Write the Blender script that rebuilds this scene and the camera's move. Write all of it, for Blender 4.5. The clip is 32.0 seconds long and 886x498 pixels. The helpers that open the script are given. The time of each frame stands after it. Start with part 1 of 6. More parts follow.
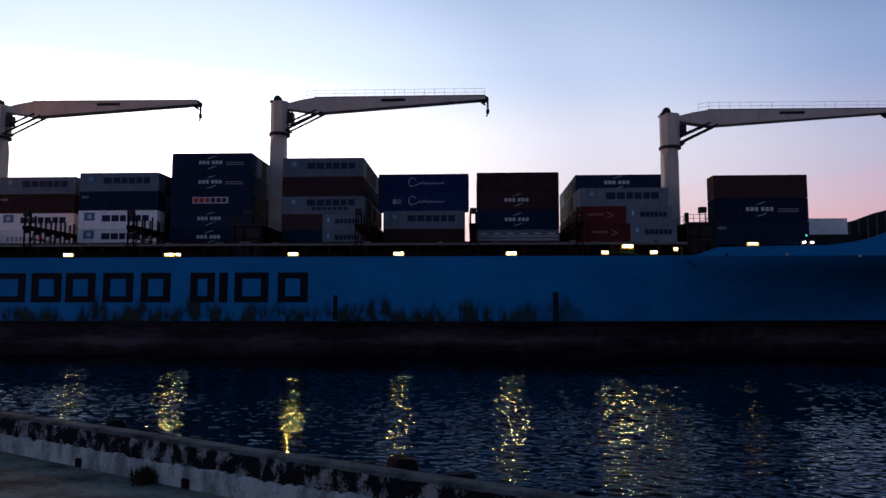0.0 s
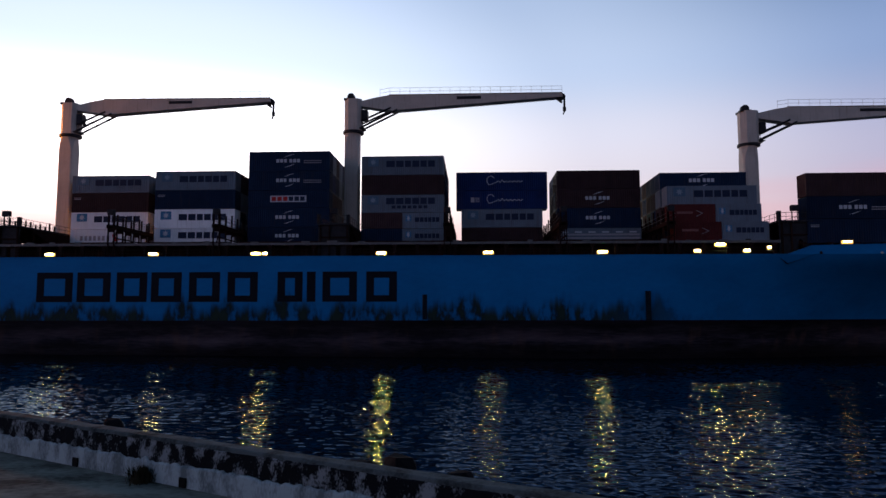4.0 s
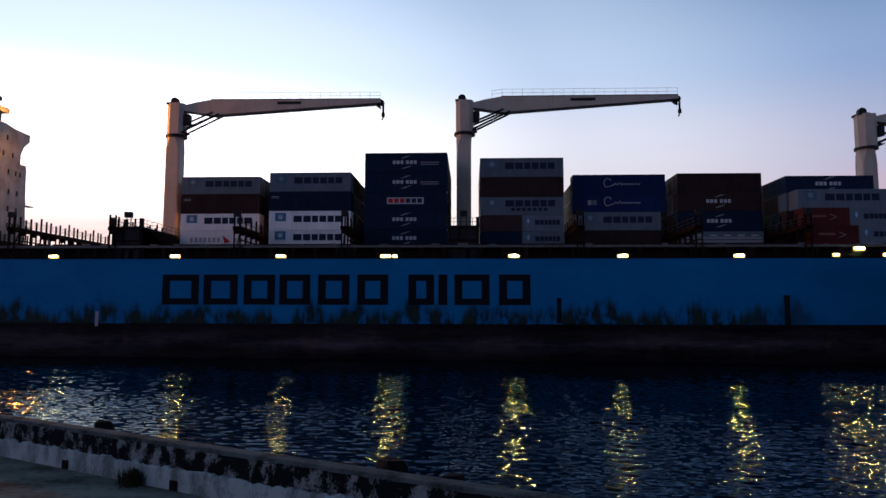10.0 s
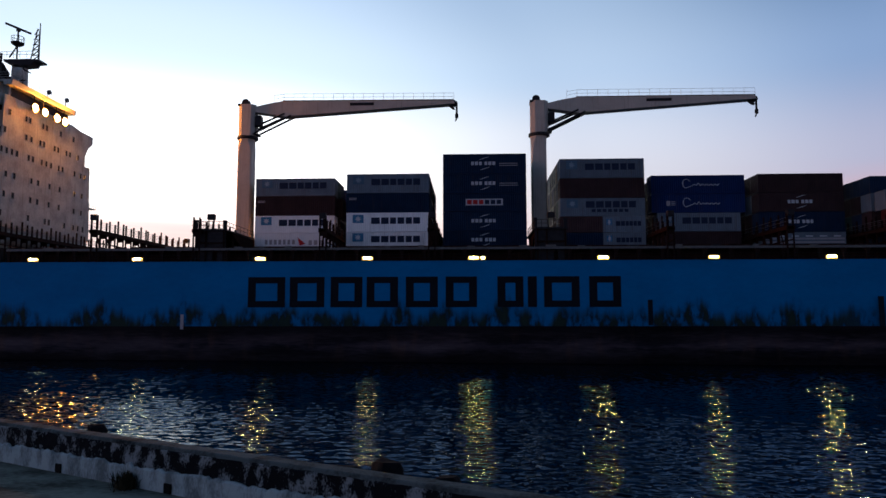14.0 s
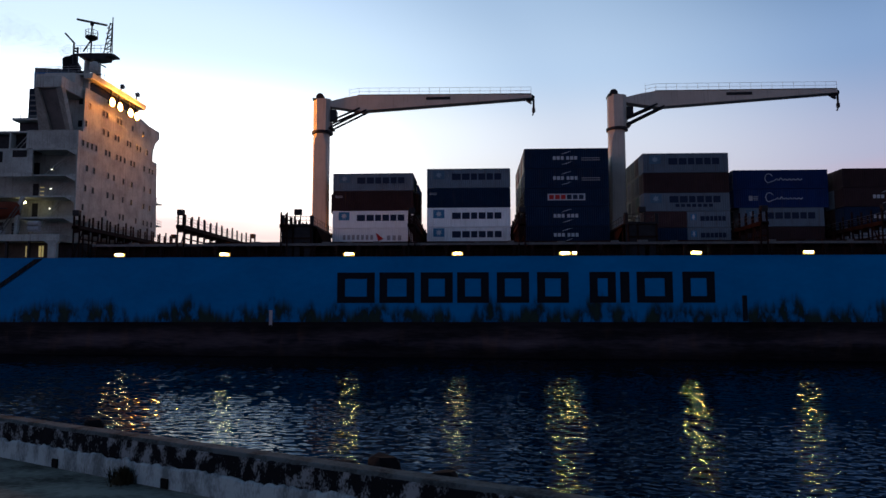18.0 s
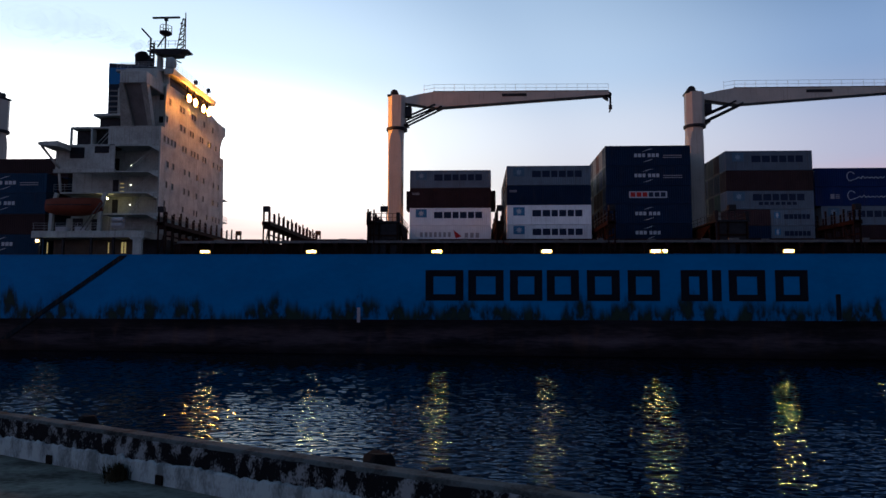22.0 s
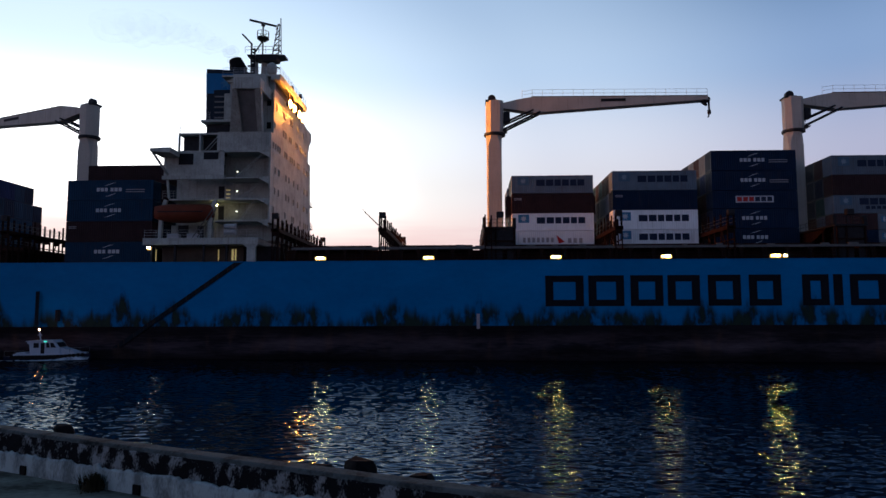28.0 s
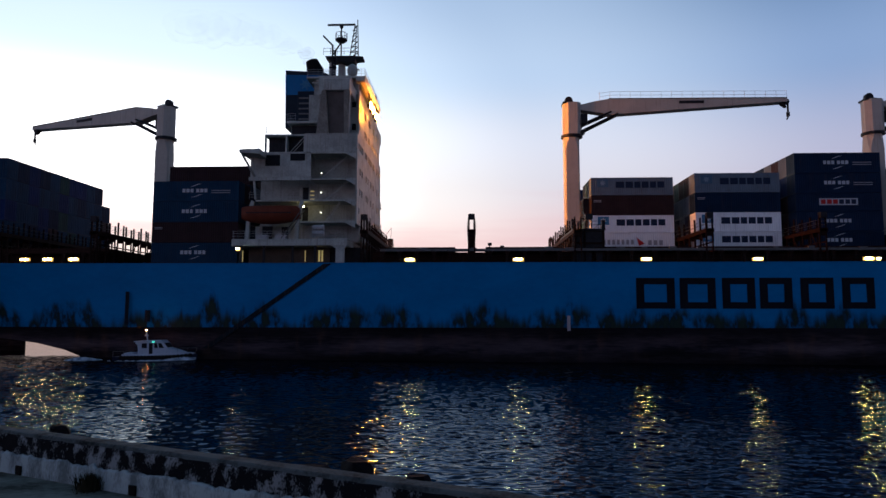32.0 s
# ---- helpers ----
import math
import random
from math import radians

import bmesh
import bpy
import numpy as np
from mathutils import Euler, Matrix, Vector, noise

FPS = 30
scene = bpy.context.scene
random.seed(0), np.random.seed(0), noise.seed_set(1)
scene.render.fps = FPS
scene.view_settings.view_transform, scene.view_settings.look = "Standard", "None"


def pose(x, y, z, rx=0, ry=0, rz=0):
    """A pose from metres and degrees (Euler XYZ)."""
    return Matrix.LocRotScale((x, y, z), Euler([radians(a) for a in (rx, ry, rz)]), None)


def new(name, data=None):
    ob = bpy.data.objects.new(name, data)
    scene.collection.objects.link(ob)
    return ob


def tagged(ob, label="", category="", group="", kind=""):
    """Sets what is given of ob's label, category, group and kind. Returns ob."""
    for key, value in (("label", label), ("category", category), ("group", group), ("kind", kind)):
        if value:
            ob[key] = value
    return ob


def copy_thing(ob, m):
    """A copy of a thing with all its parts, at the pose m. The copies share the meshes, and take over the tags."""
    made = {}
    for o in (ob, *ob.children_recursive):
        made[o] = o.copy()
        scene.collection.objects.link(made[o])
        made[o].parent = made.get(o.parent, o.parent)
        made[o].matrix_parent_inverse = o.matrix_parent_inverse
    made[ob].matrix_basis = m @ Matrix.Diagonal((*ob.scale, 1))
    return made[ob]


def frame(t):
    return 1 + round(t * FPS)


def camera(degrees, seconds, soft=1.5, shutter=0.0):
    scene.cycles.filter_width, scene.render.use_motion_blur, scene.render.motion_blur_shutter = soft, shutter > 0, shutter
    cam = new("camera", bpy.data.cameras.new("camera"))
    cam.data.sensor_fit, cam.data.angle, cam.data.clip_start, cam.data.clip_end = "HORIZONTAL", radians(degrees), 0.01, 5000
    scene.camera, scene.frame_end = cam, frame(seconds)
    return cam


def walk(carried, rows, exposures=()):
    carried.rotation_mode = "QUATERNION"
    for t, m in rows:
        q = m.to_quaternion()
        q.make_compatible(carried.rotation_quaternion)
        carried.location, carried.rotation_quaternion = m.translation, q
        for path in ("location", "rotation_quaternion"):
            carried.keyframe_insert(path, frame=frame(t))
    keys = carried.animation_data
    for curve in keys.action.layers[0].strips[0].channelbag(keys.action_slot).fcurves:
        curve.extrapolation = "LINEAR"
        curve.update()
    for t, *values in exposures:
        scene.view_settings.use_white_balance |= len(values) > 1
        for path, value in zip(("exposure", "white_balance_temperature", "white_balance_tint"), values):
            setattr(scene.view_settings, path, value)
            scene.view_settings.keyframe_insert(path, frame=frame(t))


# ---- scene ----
cam = camera(65.8, 32.0)
EYE_H = 6.20  # eye above the water
# seconds, yaw, pitch, roll of the hand-held camera, which stands still
CAM_ROWS = [
    (0, 3.77, 5.10, 0.34), (0.5, 3.73, 5.00, 0.25), (1, 3.65, 5.07, 0.15), (1.5, 3.65, 5.15, 0.13), (2, 3.58, 5.12, 0.21),
    (2.5, 3.64, 5.11, 0.21), (3, 3.63, 5.02, 0.29), (3.5, 3.53, 5.00, 0.24), (5.5, 3.66, 4.95, 0.35), (6, 3.59, 4.99, 0.27),
    (6.5, 3.48, 4.99, 0.41), (7, 3.35, 5.14, 0.29), (7.5, 3.35, 5.19, 0.42), (8, 3.31, 5.40, 0.48), (8.5, 3.11, 5.47, 0.52),
    (9, 3.00, 5.42, 0.46), (9.5, 3.10, 5.38, 0.30), (10, 2.97, 5.22, 0.45), (10.5, 2.83, 5.24, 0.45), (11, 2.81, 5.25, 0.29),
    (11.5, 2.70, 5.33, 0.28), (12, 2.61, 5.36, 0.37), (12.5, 2.58, 5.31, 0.21), (13, 2.47, 5.43, 0.26), (13.5, 2.55, 5.40, 0.29),
    (15.5, 2.40, 5.21, 0.19), (16, 2.54, 5.11, 0.30), (16.5, 2.53, 4.96, 0.19), (17, 2.49, 4.96, 0.20), (17.5, 2.41, 4.94, 0.31),
    (18, 2.26, 4.96, 0.29), (18.5, 2.25, 4.92, 0.32), (19, 2.34, 4.88, 0.34), (19.5, 2.28, 4.89, 0.31), (20, 2.15, 4.96, 0.33),
    (20.5, 2.03, 4.96, 0.28), (21, 2.07, 4.82, 0.37), (21.5, 2.01, 4.74, 0.46), (22, 1.91, 4.73, 0.47), (22.5, 1.71, 4.75, 0.47),
    (23, 1.64, 4.87, 0.38), (23.5, 1.59, 4.99, 0.15), (24, 1.49, 5.09, 0.21), (24.5, 1.28, 5.10, 0.10), (25, 1.01, 5.27, 0.16),
    (25.5, 0.84, 5.38, 0.16), (27.5, 0.32, 5.13, 0.15), (28, 0.31, 5.18, 0.13), (28.5, 0.29, 5.14, 0.22), (29, 0.30, 5.14, 0.23),
    (29.5, 0.21, 5.20, 0.29), (30, 0.10, 5.18, 0.34), (30.5, 0.02, 5.25, 0.29), (31, 0.05, 5.23, 0.18), (31.5, 0.07, 5.25, 0.34),
    (32, 0.11, 5.29, 0.36),
]
walk(cam, [(t, pose(0, 0, EYE_H, 90 + pitch, 0, yaw) @ pose(0, 0, 0, 0, 0, roll)) for t, yaw, pitch, roll in CAM_ROWS],
     exposures=[(0, 0.0, 6450, 13.5), (9, 0.0, 6400, 10.5), (18, -0.06, 6200, 4.0), (25, -0.06, 6200, 4.0), (32, 0.0, 6300, 7.0)])
# the ship's way: seconds, x, y, heading
SHIP_ROWS = [
    (0, -23.304, 87.830, 1.235), (2, -17.313, 87.884, 1.138), (4, -11.328, 87.909, 1.025), (6, -5.334, 87.904, 0.895),
    (8, 0.674, 87.871, 0.749), (10, 6.696, 87.807, 0.587), (12, 12.726, 87.715, 0.407), (14, 18.755, 87.593, 0.212),
    (16, 24.774, 87.442, -0.000), (18, 30.773, 87.261, -0.228), (20, 36.743, 87.051, -0.473), (22, 42.680, 86.811, -0.735),
    (24, 48.585, 86.543, -1.012), (26, 54.463, 86.245, -1.307), (28, 60.331, 85.917, -1.617), (30, 66.213, 85.560, -1.944),
    (32, 72.146, 85.174, -2.288),
]
TRIM = -0.332


def ship_pose(x, y, heading):
    return pose(x, y, 0, 0, TRIM, heading)


# ---- sky and light ----
world = bpy.data.worlds.new("dusk_sky")
scene.world = world
world.use_nodes = True
SUNSET = Vector((-0.42, 0.90, 0.0)).normalized()


def sky_nodes():
    nt = world.node_tree
    nt.nodes.clear()
    N = nt.nodes.new
    L = nt.links.new
    coord = N("ShaderNodeTexCoord")
    sep = N("ShaderNodeSeparateXYZ")
    L(coord.outputs["Generated"], sep.inputs[0])

    def math_node(op, a, b=None, c=None):
        n = N("ShaderNodeMath")
        n.operation = op
        for i, v in enumerate((a, b, c)):
            if v is None:
                continue
            if isinstance(v, (int, float)):
                n.inputs[i].default_value = v
            else:
                L(v, n.inputs[i])
        return n.outputs[0]

    def ramp(fac, stops):
        r = N("ShaderNodeValToRGB")
        r.color_ramp.interpolation = "EASE"
        els = r.color_ramp.elements
        while len(els) < len(stops):
            els.new(0.5)
        for e, (p, c) in zip(els, stops):
            e.position, e.color = p, (*c, 1)
        L(fac, r.inputs[0])
        return r.outputs[0]

    up = math_node("MAXIMUM", sep.outputs[2], 0.0)
    dot = N("ShaderNodeVectorMath")
    dot.operation = "DOT_PRODUCT"
    L(coord.outputs["Generated"], dot.inputs[0])
    dot.inputs[1].default_value = SUNSET
    west = math_node("MULTIPLY_ADD", dot.outputs["Value"], 0.5, 0.5)
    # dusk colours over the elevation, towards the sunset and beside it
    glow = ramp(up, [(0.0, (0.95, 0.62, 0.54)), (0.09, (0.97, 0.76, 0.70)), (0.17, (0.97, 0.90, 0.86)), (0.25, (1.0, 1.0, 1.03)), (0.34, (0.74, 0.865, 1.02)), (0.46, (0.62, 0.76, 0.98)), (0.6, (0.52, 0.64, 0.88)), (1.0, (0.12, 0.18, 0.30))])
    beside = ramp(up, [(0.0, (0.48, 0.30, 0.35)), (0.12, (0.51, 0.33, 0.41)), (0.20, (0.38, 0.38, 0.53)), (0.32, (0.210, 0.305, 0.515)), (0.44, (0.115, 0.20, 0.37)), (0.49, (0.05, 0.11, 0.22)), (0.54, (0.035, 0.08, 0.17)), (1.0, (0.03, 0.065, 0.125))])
    near = ramp(west, [(0.0, (0.0, 0.0, 0.0)), (0.76, (0.04, 0.04, 0.04)), (0.90, (0.45, 0.45, 0.45)), (0.975, (0.95, 0.95, 0.95)), (1.0, (1.0, 1.0, 1.0))])
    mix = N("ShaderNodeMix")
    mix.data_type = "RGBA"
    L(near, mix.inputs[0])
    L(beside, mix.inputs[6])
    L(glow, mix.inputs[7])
    # the east is dimmed; a brighter ring added out of view lights the house front
    side_gain = ramp(west, [(0.0, (0.40, 0.50, 0.56)), (0.12, (0.44, 0.55, 0.61)), (0.30, (1.62, 1.52, 1.58)), (0.46, (1.36, 1.30, 1.32)), (0.74, (1.0, 1.0, 1.0))])
    fade = N("ShaderNodeMix")
    fade.data_type, fade.blend_type = "RGBA", "MULTIPLY"
    fade.inputs[0].default_value = 1.0
    L(mix.outputs[2], fade.inputs[6])
    L(side_gain, fade.inputs[7])
    # the bright core of the afterglow
    core = math_node("MULTIPLY", ramp(west, [(0.95, (0.0, 0.0, 0.0)), (0.996, (1.0, 1.0, 1.0))]), ramp(up, [(0.09, (0.0, 0.0, 0.0)), (0.18, (1.0, 1.0, 1.0)), (0.22, (1.0, 1.0, 1.0)), (0.36, (0.0, 0.0, 0.0))]))
    lift = N("ShaderNodeVectorMath")
    lift.operation = "SCALE"
    L(fade.outputs[2], lift.inputs[0])
    L(math_node("MULTIPLY_ADD", core, 1.1, 1.0), lift.inputs["Scale"])
    # thin pink cloud banks low over the horizon
    mp = N("ShaderNodeMapping")
    mp.inputs["Scale"].default_value = (1.6, 1.6, 16.0)
    L(coord.outputs["Generated"], mp.inputs[0])
    noise_tex = N("ShaderNodeTexNoise")
    noise_tex.inputs["Scale"].default_value = 1.4
    noise_tex.inputs["Detail"].default_value = 4
    L(mp.outputs[0], noise_tex.inputs[0])
    bank = ramp(noise_tex.outputs[0], [(0.42, (0, 0, 0)), (0.66, (1, 1, 1))])
    low = ramp(up, [(0.0, (0.4, 0.4, 0.4)), (0.12, (0.6, 0.6, 0.6)), (0.22, (0.0, 0.0, 0.0))])
    amount = math_node("MULTIPLY", math_node("MULTIPLY", math_node("MULTIPLY", bank, low), side_gain), 0.6)
    cloud = N("ShaderNodeMix")
    cloud.data_type = "RGBA"
    L(amount, cloud.inputs[0])
    L(lift.outputs[0], cloud.inputs[6])
    cloud.inputs[7].default_value = (0.66, 0.36, 0.40, 1)
    bg = N("ShaderNodeBackground")
    L(cloud.outputs[2], bg.inputs[0])
    bg.inputs[1].default_value = 1.18
    out = N("ShaderNodeOutputWorld")
    L(bg.outputs[0], out.inputs[0])


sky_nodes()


# ---- materials ----
def material(name, base, rough=0.6, metal=0.0, vary=0.25, scale=1.0, bump=0.0, second=None, streak=0.0, random_tint=0.0, stretch=(1, 1, 1), glow=None, glow_strength=0.0, detail=6.0, edge=(0.34, 0.62)):
    """A painted or natural surface: base colour broken by two noises, optional run-down streaks and relief."""
    m = bpy.data.materials.new(name)
    m.use_nodes = True
    nt = m.node_tree
    b = nt.nodes["Principled BSDF"]
    N, L = nt.nodes.new, nt.links.new
    b.inputs["Roughness"].default_value = rough
    b.inputs["Metallic"].default_value = metal
    b.inputs["Specular IOR Level"].default_value = 0.5 if rough < 0.3 else 0.05
    if glow:
        b.inputs["Emission Color"].default_value = (*glow, 1)
        b.inputs["Emission Strength"].default_value = glow_strength
    coord = N("ShaderNodeTexCoord")
    mp = N("ShaderNodeMapping")
    mp.inputs["Scale"].default_value = stretch
    L(coord.outputs["Object"], mp.inputs[0])
    info = N("ShaderNodeObjectInfo")
    off = N("ShaderNodeVectorMath")
    off.operation = "ADD"
    sc = N("ShaderNodeMath")
    sc.operation = "MULTIPLY"
    sc.inputs[1].default_value = 37.0
    L(info.outputs["Random"], sc.inputs[0])
    L(mp.outputs[0], off.inputs[0])
    L(sc.outputs[0], off.inputs[1])
    n1 = N("ShaderNodeTexNoise")
    n1.inputs["Scale"].default_value = scale
    n1.inputs["Detail"].default_value = detail
    L(off.outputs[0], n1.inputs[0])
    n2 = N("ShaderNodeTexNoise")
    n2.inputs["Scale"].default_value = scale * 9
    n2.inputs["Detail"].default_value = 4
    L(off.outputs[0], n2.inputs[0])
    ramp = N("ShaderNodeValToRGB")
    dark = tuple(c * (1 - vary) for c in base)
    ramp.color_ramp.elements[0].position, ramp.color_ramp.elements[0].color = edge[0], (*(second or dark), 1)
    ramp.color_ramp.elements[1].position, ramp.color_ramp.elements[1].color = edge[1], (*base, 1)
    addn = N("ShaderNodeMix")
    addn.inputs[0].default_value = 0.3
    L(n1.outputs[0], addn.inputs[2])
    L(n2.outputs[0], addn.inputs[3])
    L(addn.outputs[0], ramp.inputs[0])
    col = ramp.outputs[0]
    if streak:
        smp = N("ShaderNodeMapping")
        smp.inputs["Scale"].default_value = (3.0, 3.0, 0.16)
        L(off.outputs[0], smp.inputs[0])
        sn = N("ShaderNodeTexNoise")
        sn.inputs["Scale"].default_value = 1.3
        sn.inputs["Detail"].default_value = 3
        L(smp.outputs[0], sn.inputs[0])
        sr = N("ShaderNodeValToRGB")
        sr.color_ramp.elements[0].position, sr.color_ramp.elements[0].color = 0.55, (0, 0, 0, 1)
        sr.color_ramp.elements[1].position, sr.color_ramp.elements[1].color = 0.75, (streak, streak, streak, 1)
        L(sn.outputs[0], sr.inputs[0])
        mx = N("ShaderNodeMix")
        mx.data_type = "RGBA"
        L(sr.outputs[0], mx.inputs[0])
        L(col, mx.inputs[6])
        mx.inputs[7].default_value = (0.09, 0.05, 0.03, 1)
        col = mx.outputs[2]
    if random_tint:
        hs = N("ShaderNodeHueSaturation")
        mr = N("ShaderNodeMapRange")
        mr.inputs[3].default_value, mr.inputs[4].default_value = 1 - random_tint, 1 + random_tint
        L(info.outputs["Random"], mr.inputs[0])
        L(mr.outputs[0], hs.inputs["Value"])
        L(col, hs.inputs["Color"])
        col = hs.outputs[0]
    L(col, b.inputs["Base Color"])
    if bump:
        bp = N("ShaderNodeBump")
        bp.inputs["Strength"].default_value = 0.6
        bp.inputs["Distance"].default_value = bump
        L(addn.outputs[0], bp.inputs["Height"])
        L(bp.outputs[0], b.inputs["Normal"])
    return m


def glowing(name, colour, strength):
    m = bpy.data.materials.new(name)
    m.use_nodes = True
    b = m.node_tree.nodes["Principled BSDF"]
    b.inputs["Base Color"].default_value = (*colour, 1)
    b.inputs["Emission Color"].default_value = (*colour, 1)
    b.inputs["Emission Strength"].default_value = strength
    # faint lights are found by chance hits alone, which keeps the strong ones clean
    m.cycles.emission_sampling = "NONE" if strength < 10 else "AUTO"
    return m


def hull_paint(name, base, low, amount):
    """Sea-worn hull paint: weed and rust smudges with drips, thick above the boot and ragged round the low line."""
    m = material(name, base, rough=0.45, vary=0.22, scale=0.12, bump=0.01, stretch=(1, 1, 2))
    nt = m.node_tree
    N, L = nt.nodes.new, nt.links.new
    b = nt.nodes["Principled BSDF"]
    old = b.inputs["Base Color"].links[0].from_socket
    coord = N("ShaderNodeTexCoord")
    sep = N("ShaderNodeSeparateXYZ")
    L(coord.outputs["Object"], sep.inputs[0])

    def noise_of(stretch, scale, detail, rough=0.6):
        mp = N("ShaderNodeMapping")
        mp.inputs["Scale"].default_value = stretch
        L(coord.outputs["Object"], mp.inputs[0])
        n = N("ShaderNodeTexNoise")
        n.inputs["Scale"].default_value, n.inputs["Detail"].default_value, n.inputs["Roughness"].default_value = scale, detail, rough
        L(mp.outputs[0], n.inputs[0])
        return n.outputs[0]

    def combine(op, a, c, d=None):
        n = N("ShaderNodeMath")
        n.operation = op
        for k, v in enumerate((a, c, d)):
            if isinstance(v, (int, float)):
                n.inputs[k].default_value = v
            elif v is not None:
                L(v, n.inputs[k])
        return n.outputs[0]

    def span(v, a, c, lo=0.0, hi=1.0):
        n = N("ShaderNodeMapRange")
        n.interpolation_type = "SMOOTHSTEP"
        for k, q in enumerate((a, c, lo, hi)):
            n.inputs[k + 1].default_value = q
        L(v, n.inputs[0])
        return n.outputs[0]
    drip = noise_of((0.6, 0.6, 0.02), 1.0, 5, 0.55)
    smudge = noise_of((0.7, 0.7, 0.32), 1.0, 3, 0.6)
    zone = noise_of((0.17, 0.17, 0.0), 1.0, 3)
    # ragged upper edge, higher where the weed is thick
    top = combine("MULTIPLY_ADD", zone, 12.0, combine("MULTIPLY_ADD", drip, 5.0, low - 7.9))
    depth = combine("SUBTRACT", top, sep.outputs[2])
    abaft = span(sep.outputs[0], 24.0, 46.0, 1.0, 0.12)
    mask = combine("MULTIPLY", combine("MULTIPLY", combine("MULTIPLY", abaft, span(depth, -0.9, 1.1)), span(smudge, 0.36, 0.54, 0.2, 1.0)), amount)
    mx = N("ShaderNodeMix")
    mx.data_type = "RGBA"
    tone = N("ShaderNodeMix")
    tone.data_type = "RGBA"
    L(span(smudge, 0.42, 0.62), tone.inputs[0])
    tone.inputs[6].default_value, tone.inputs[7].default_value = (0.004, 0.006, 0.005, 1), (0.016, 0.026, 0.010, 1)
    L(mask, mx.inputs[0])
    L(old, mx.inputs[6])
    L(tone.outputs[2], mx.inputs[7])
    L(mx.outputs[2], b.inputs["Base Color"])
    return m


STAIN = material("hull_stain", (0.008, 0.016, 0.024), 0.6, vary=0.5, scale=1.5, streak=0.6)
HULL_BLUE = hull_paint("hull_blue", (0.003, 0.165, 0.40), 6.0, 0.96)


def boot_paint():
    """Antifouling with a paler scum band half-way up and a black line under the blue."""
    m = material("antifouling_brown", (0.052, 0.042, 0.048), 0.6, vary=0.8, scale=0.55, bump=0.01, second=(0.007, 0.007, 0.010), stretch=(0.12, 0.12, 0.9), edge=(0.40, 0.66), streak=0.35)
    nt = m.node_tree
    N, L = nt.nodes.new, nt.links.new
    b = nt.nodes["Principled BSDF"]
    old = b.inputs["Base Color"].links[0].from_socket
    coord = N("ShaderNodeTexCoord")
    sep = N("ShaderNodeSeparateXYZ")
    L(coord.outputs["Object"], sep.inputs[0])
    mp = N("ShaderNodeMapping")
    mp.inputs["Scale"].default_value = (0.22, 0.22, 0.9)
    L(coord.outputs["Object"], mp.inputs[0])
    n = N("ShaderNodeTexNoise")
    n.inputs["Scale"].default_value, n.inputs["Detail"].default_value = 1.0, 7
    L(mp.outputs[0], n.inputs[0])
    wave = N("ShaderNodeMath")
    wave.operation = "MULTIPLY_ADD"
    wave.inputs[1].default_value = 2.4
    L(n.outputs[0], wave.inputs[0])
    L(sep.outputs[2], wave.inputs[2])
    band = N("ShaderNodeMapRange")
    band.inputs[1].default_value, band.inputs[2].default_value = 1.0, 6.0
    L(wave.outputs[0], band.inputs[0])
    ramp = N("ShaderNodeValToRGB")
    for _ in range(3):
        ramp.color_ramp.elements.new(0.5)
    for e, (p, c) in zip(ramp.color_ramp.elements, ((0.10, (0.25, 0.25, 0.28)), (0.30, (0.7, 0.7, 0.72)), (0.48, (1.7, 1.6, 1.65)), (0.66, (1.1, 1.0, 1.0)), (0.88, (0.28, 0.30, 0.36)))):
        e.position, e.color = p, (*c, 1)
    L(band.outputs[0], ramp.inputs[0])
    mul = N("ShaderNodeMix")
    mul.data_type, mul.blend_type = "RGBA", "MULTIPLY"
    mul.inputs[0].default_value = 1.0
    L(old, mul.inputs[6])
    L(ramp.outputs[0], mul.inputs[7])
    L(mul.outputs[2], b.inputs["Base Color"])
    return m


BOOT = boot_paint()
LETTER_DARK = material("letter_navy", (0.008, 0.010, 0.016), 0.5, vary=0.3, scale=0.6)
DECK_RED = material("deck_red_oxide", (0.035, 0.015, 0.012), 0.75, vary=0.45, scale=0.7, streak=0.4)
BRIDGE_RED = material("lashing_bridge_red", (0.020, 0.009, 0.008), 0.7, vary=0.45, scale=0.9, streak=0.25)
SHIP_CREAM = material("superstructure_cream", (0.43, 0.45, 0.41), 0.5, vary=0.42, scale=0.45, streak=0.4)
# grey with the wing recess's shade put into it; also colours the louvres
SHADE_LOUVRE_GREY = material("recess_shade_and_louvre_grey", (0.20, 0.20, 0.195), 0.6, vary=0.3, scale=0.6, streak=0.3)
ARCADE_TAN = material("arcade_tan", (0.10, 0.082, 0.066), 0.6, vary=0.4, scale=0.6, streak=0.4)
CRANE_CREAM = material("crane_cream", (0.50, 0.45, 0.385), 0.5, vary=0.16, scale=0.5, streak=0.3)
DARK_STEEL = material("dark_steel", (0.03, 0.03, 0.034), 0.5, metal=0.3, vary=0.4, scale=2)
GREY_STEEL = material("grey_steel", (0.13, 0.13, 0.13), 0.5, metal=0.4, vary=0.3, scale=2)
RAIL_WHITE = material("rail_white", (0.40, 0.40, 0.40), 0.5, vary=0.2, scale=3)
GLASS_DARK = material("window_glass", (0.012, 0.014, 0.018), 0.32, vary=0.1)
FUNNEL_BLUE = material("funnel_blue", (0.02, 0.15, 0.34), 0.45, vary=0.15, scale=0.5, streak=0.2)
FUNNEL_DARK = material("funnel_navy", (0.02, 0.03, 0.045), 0.5, vary=0.2, scale=0.8)
SOOT = material("exhaust_soot", (0.012, 0.012, 0.012), 0.85, vary=0.4, scale=2)
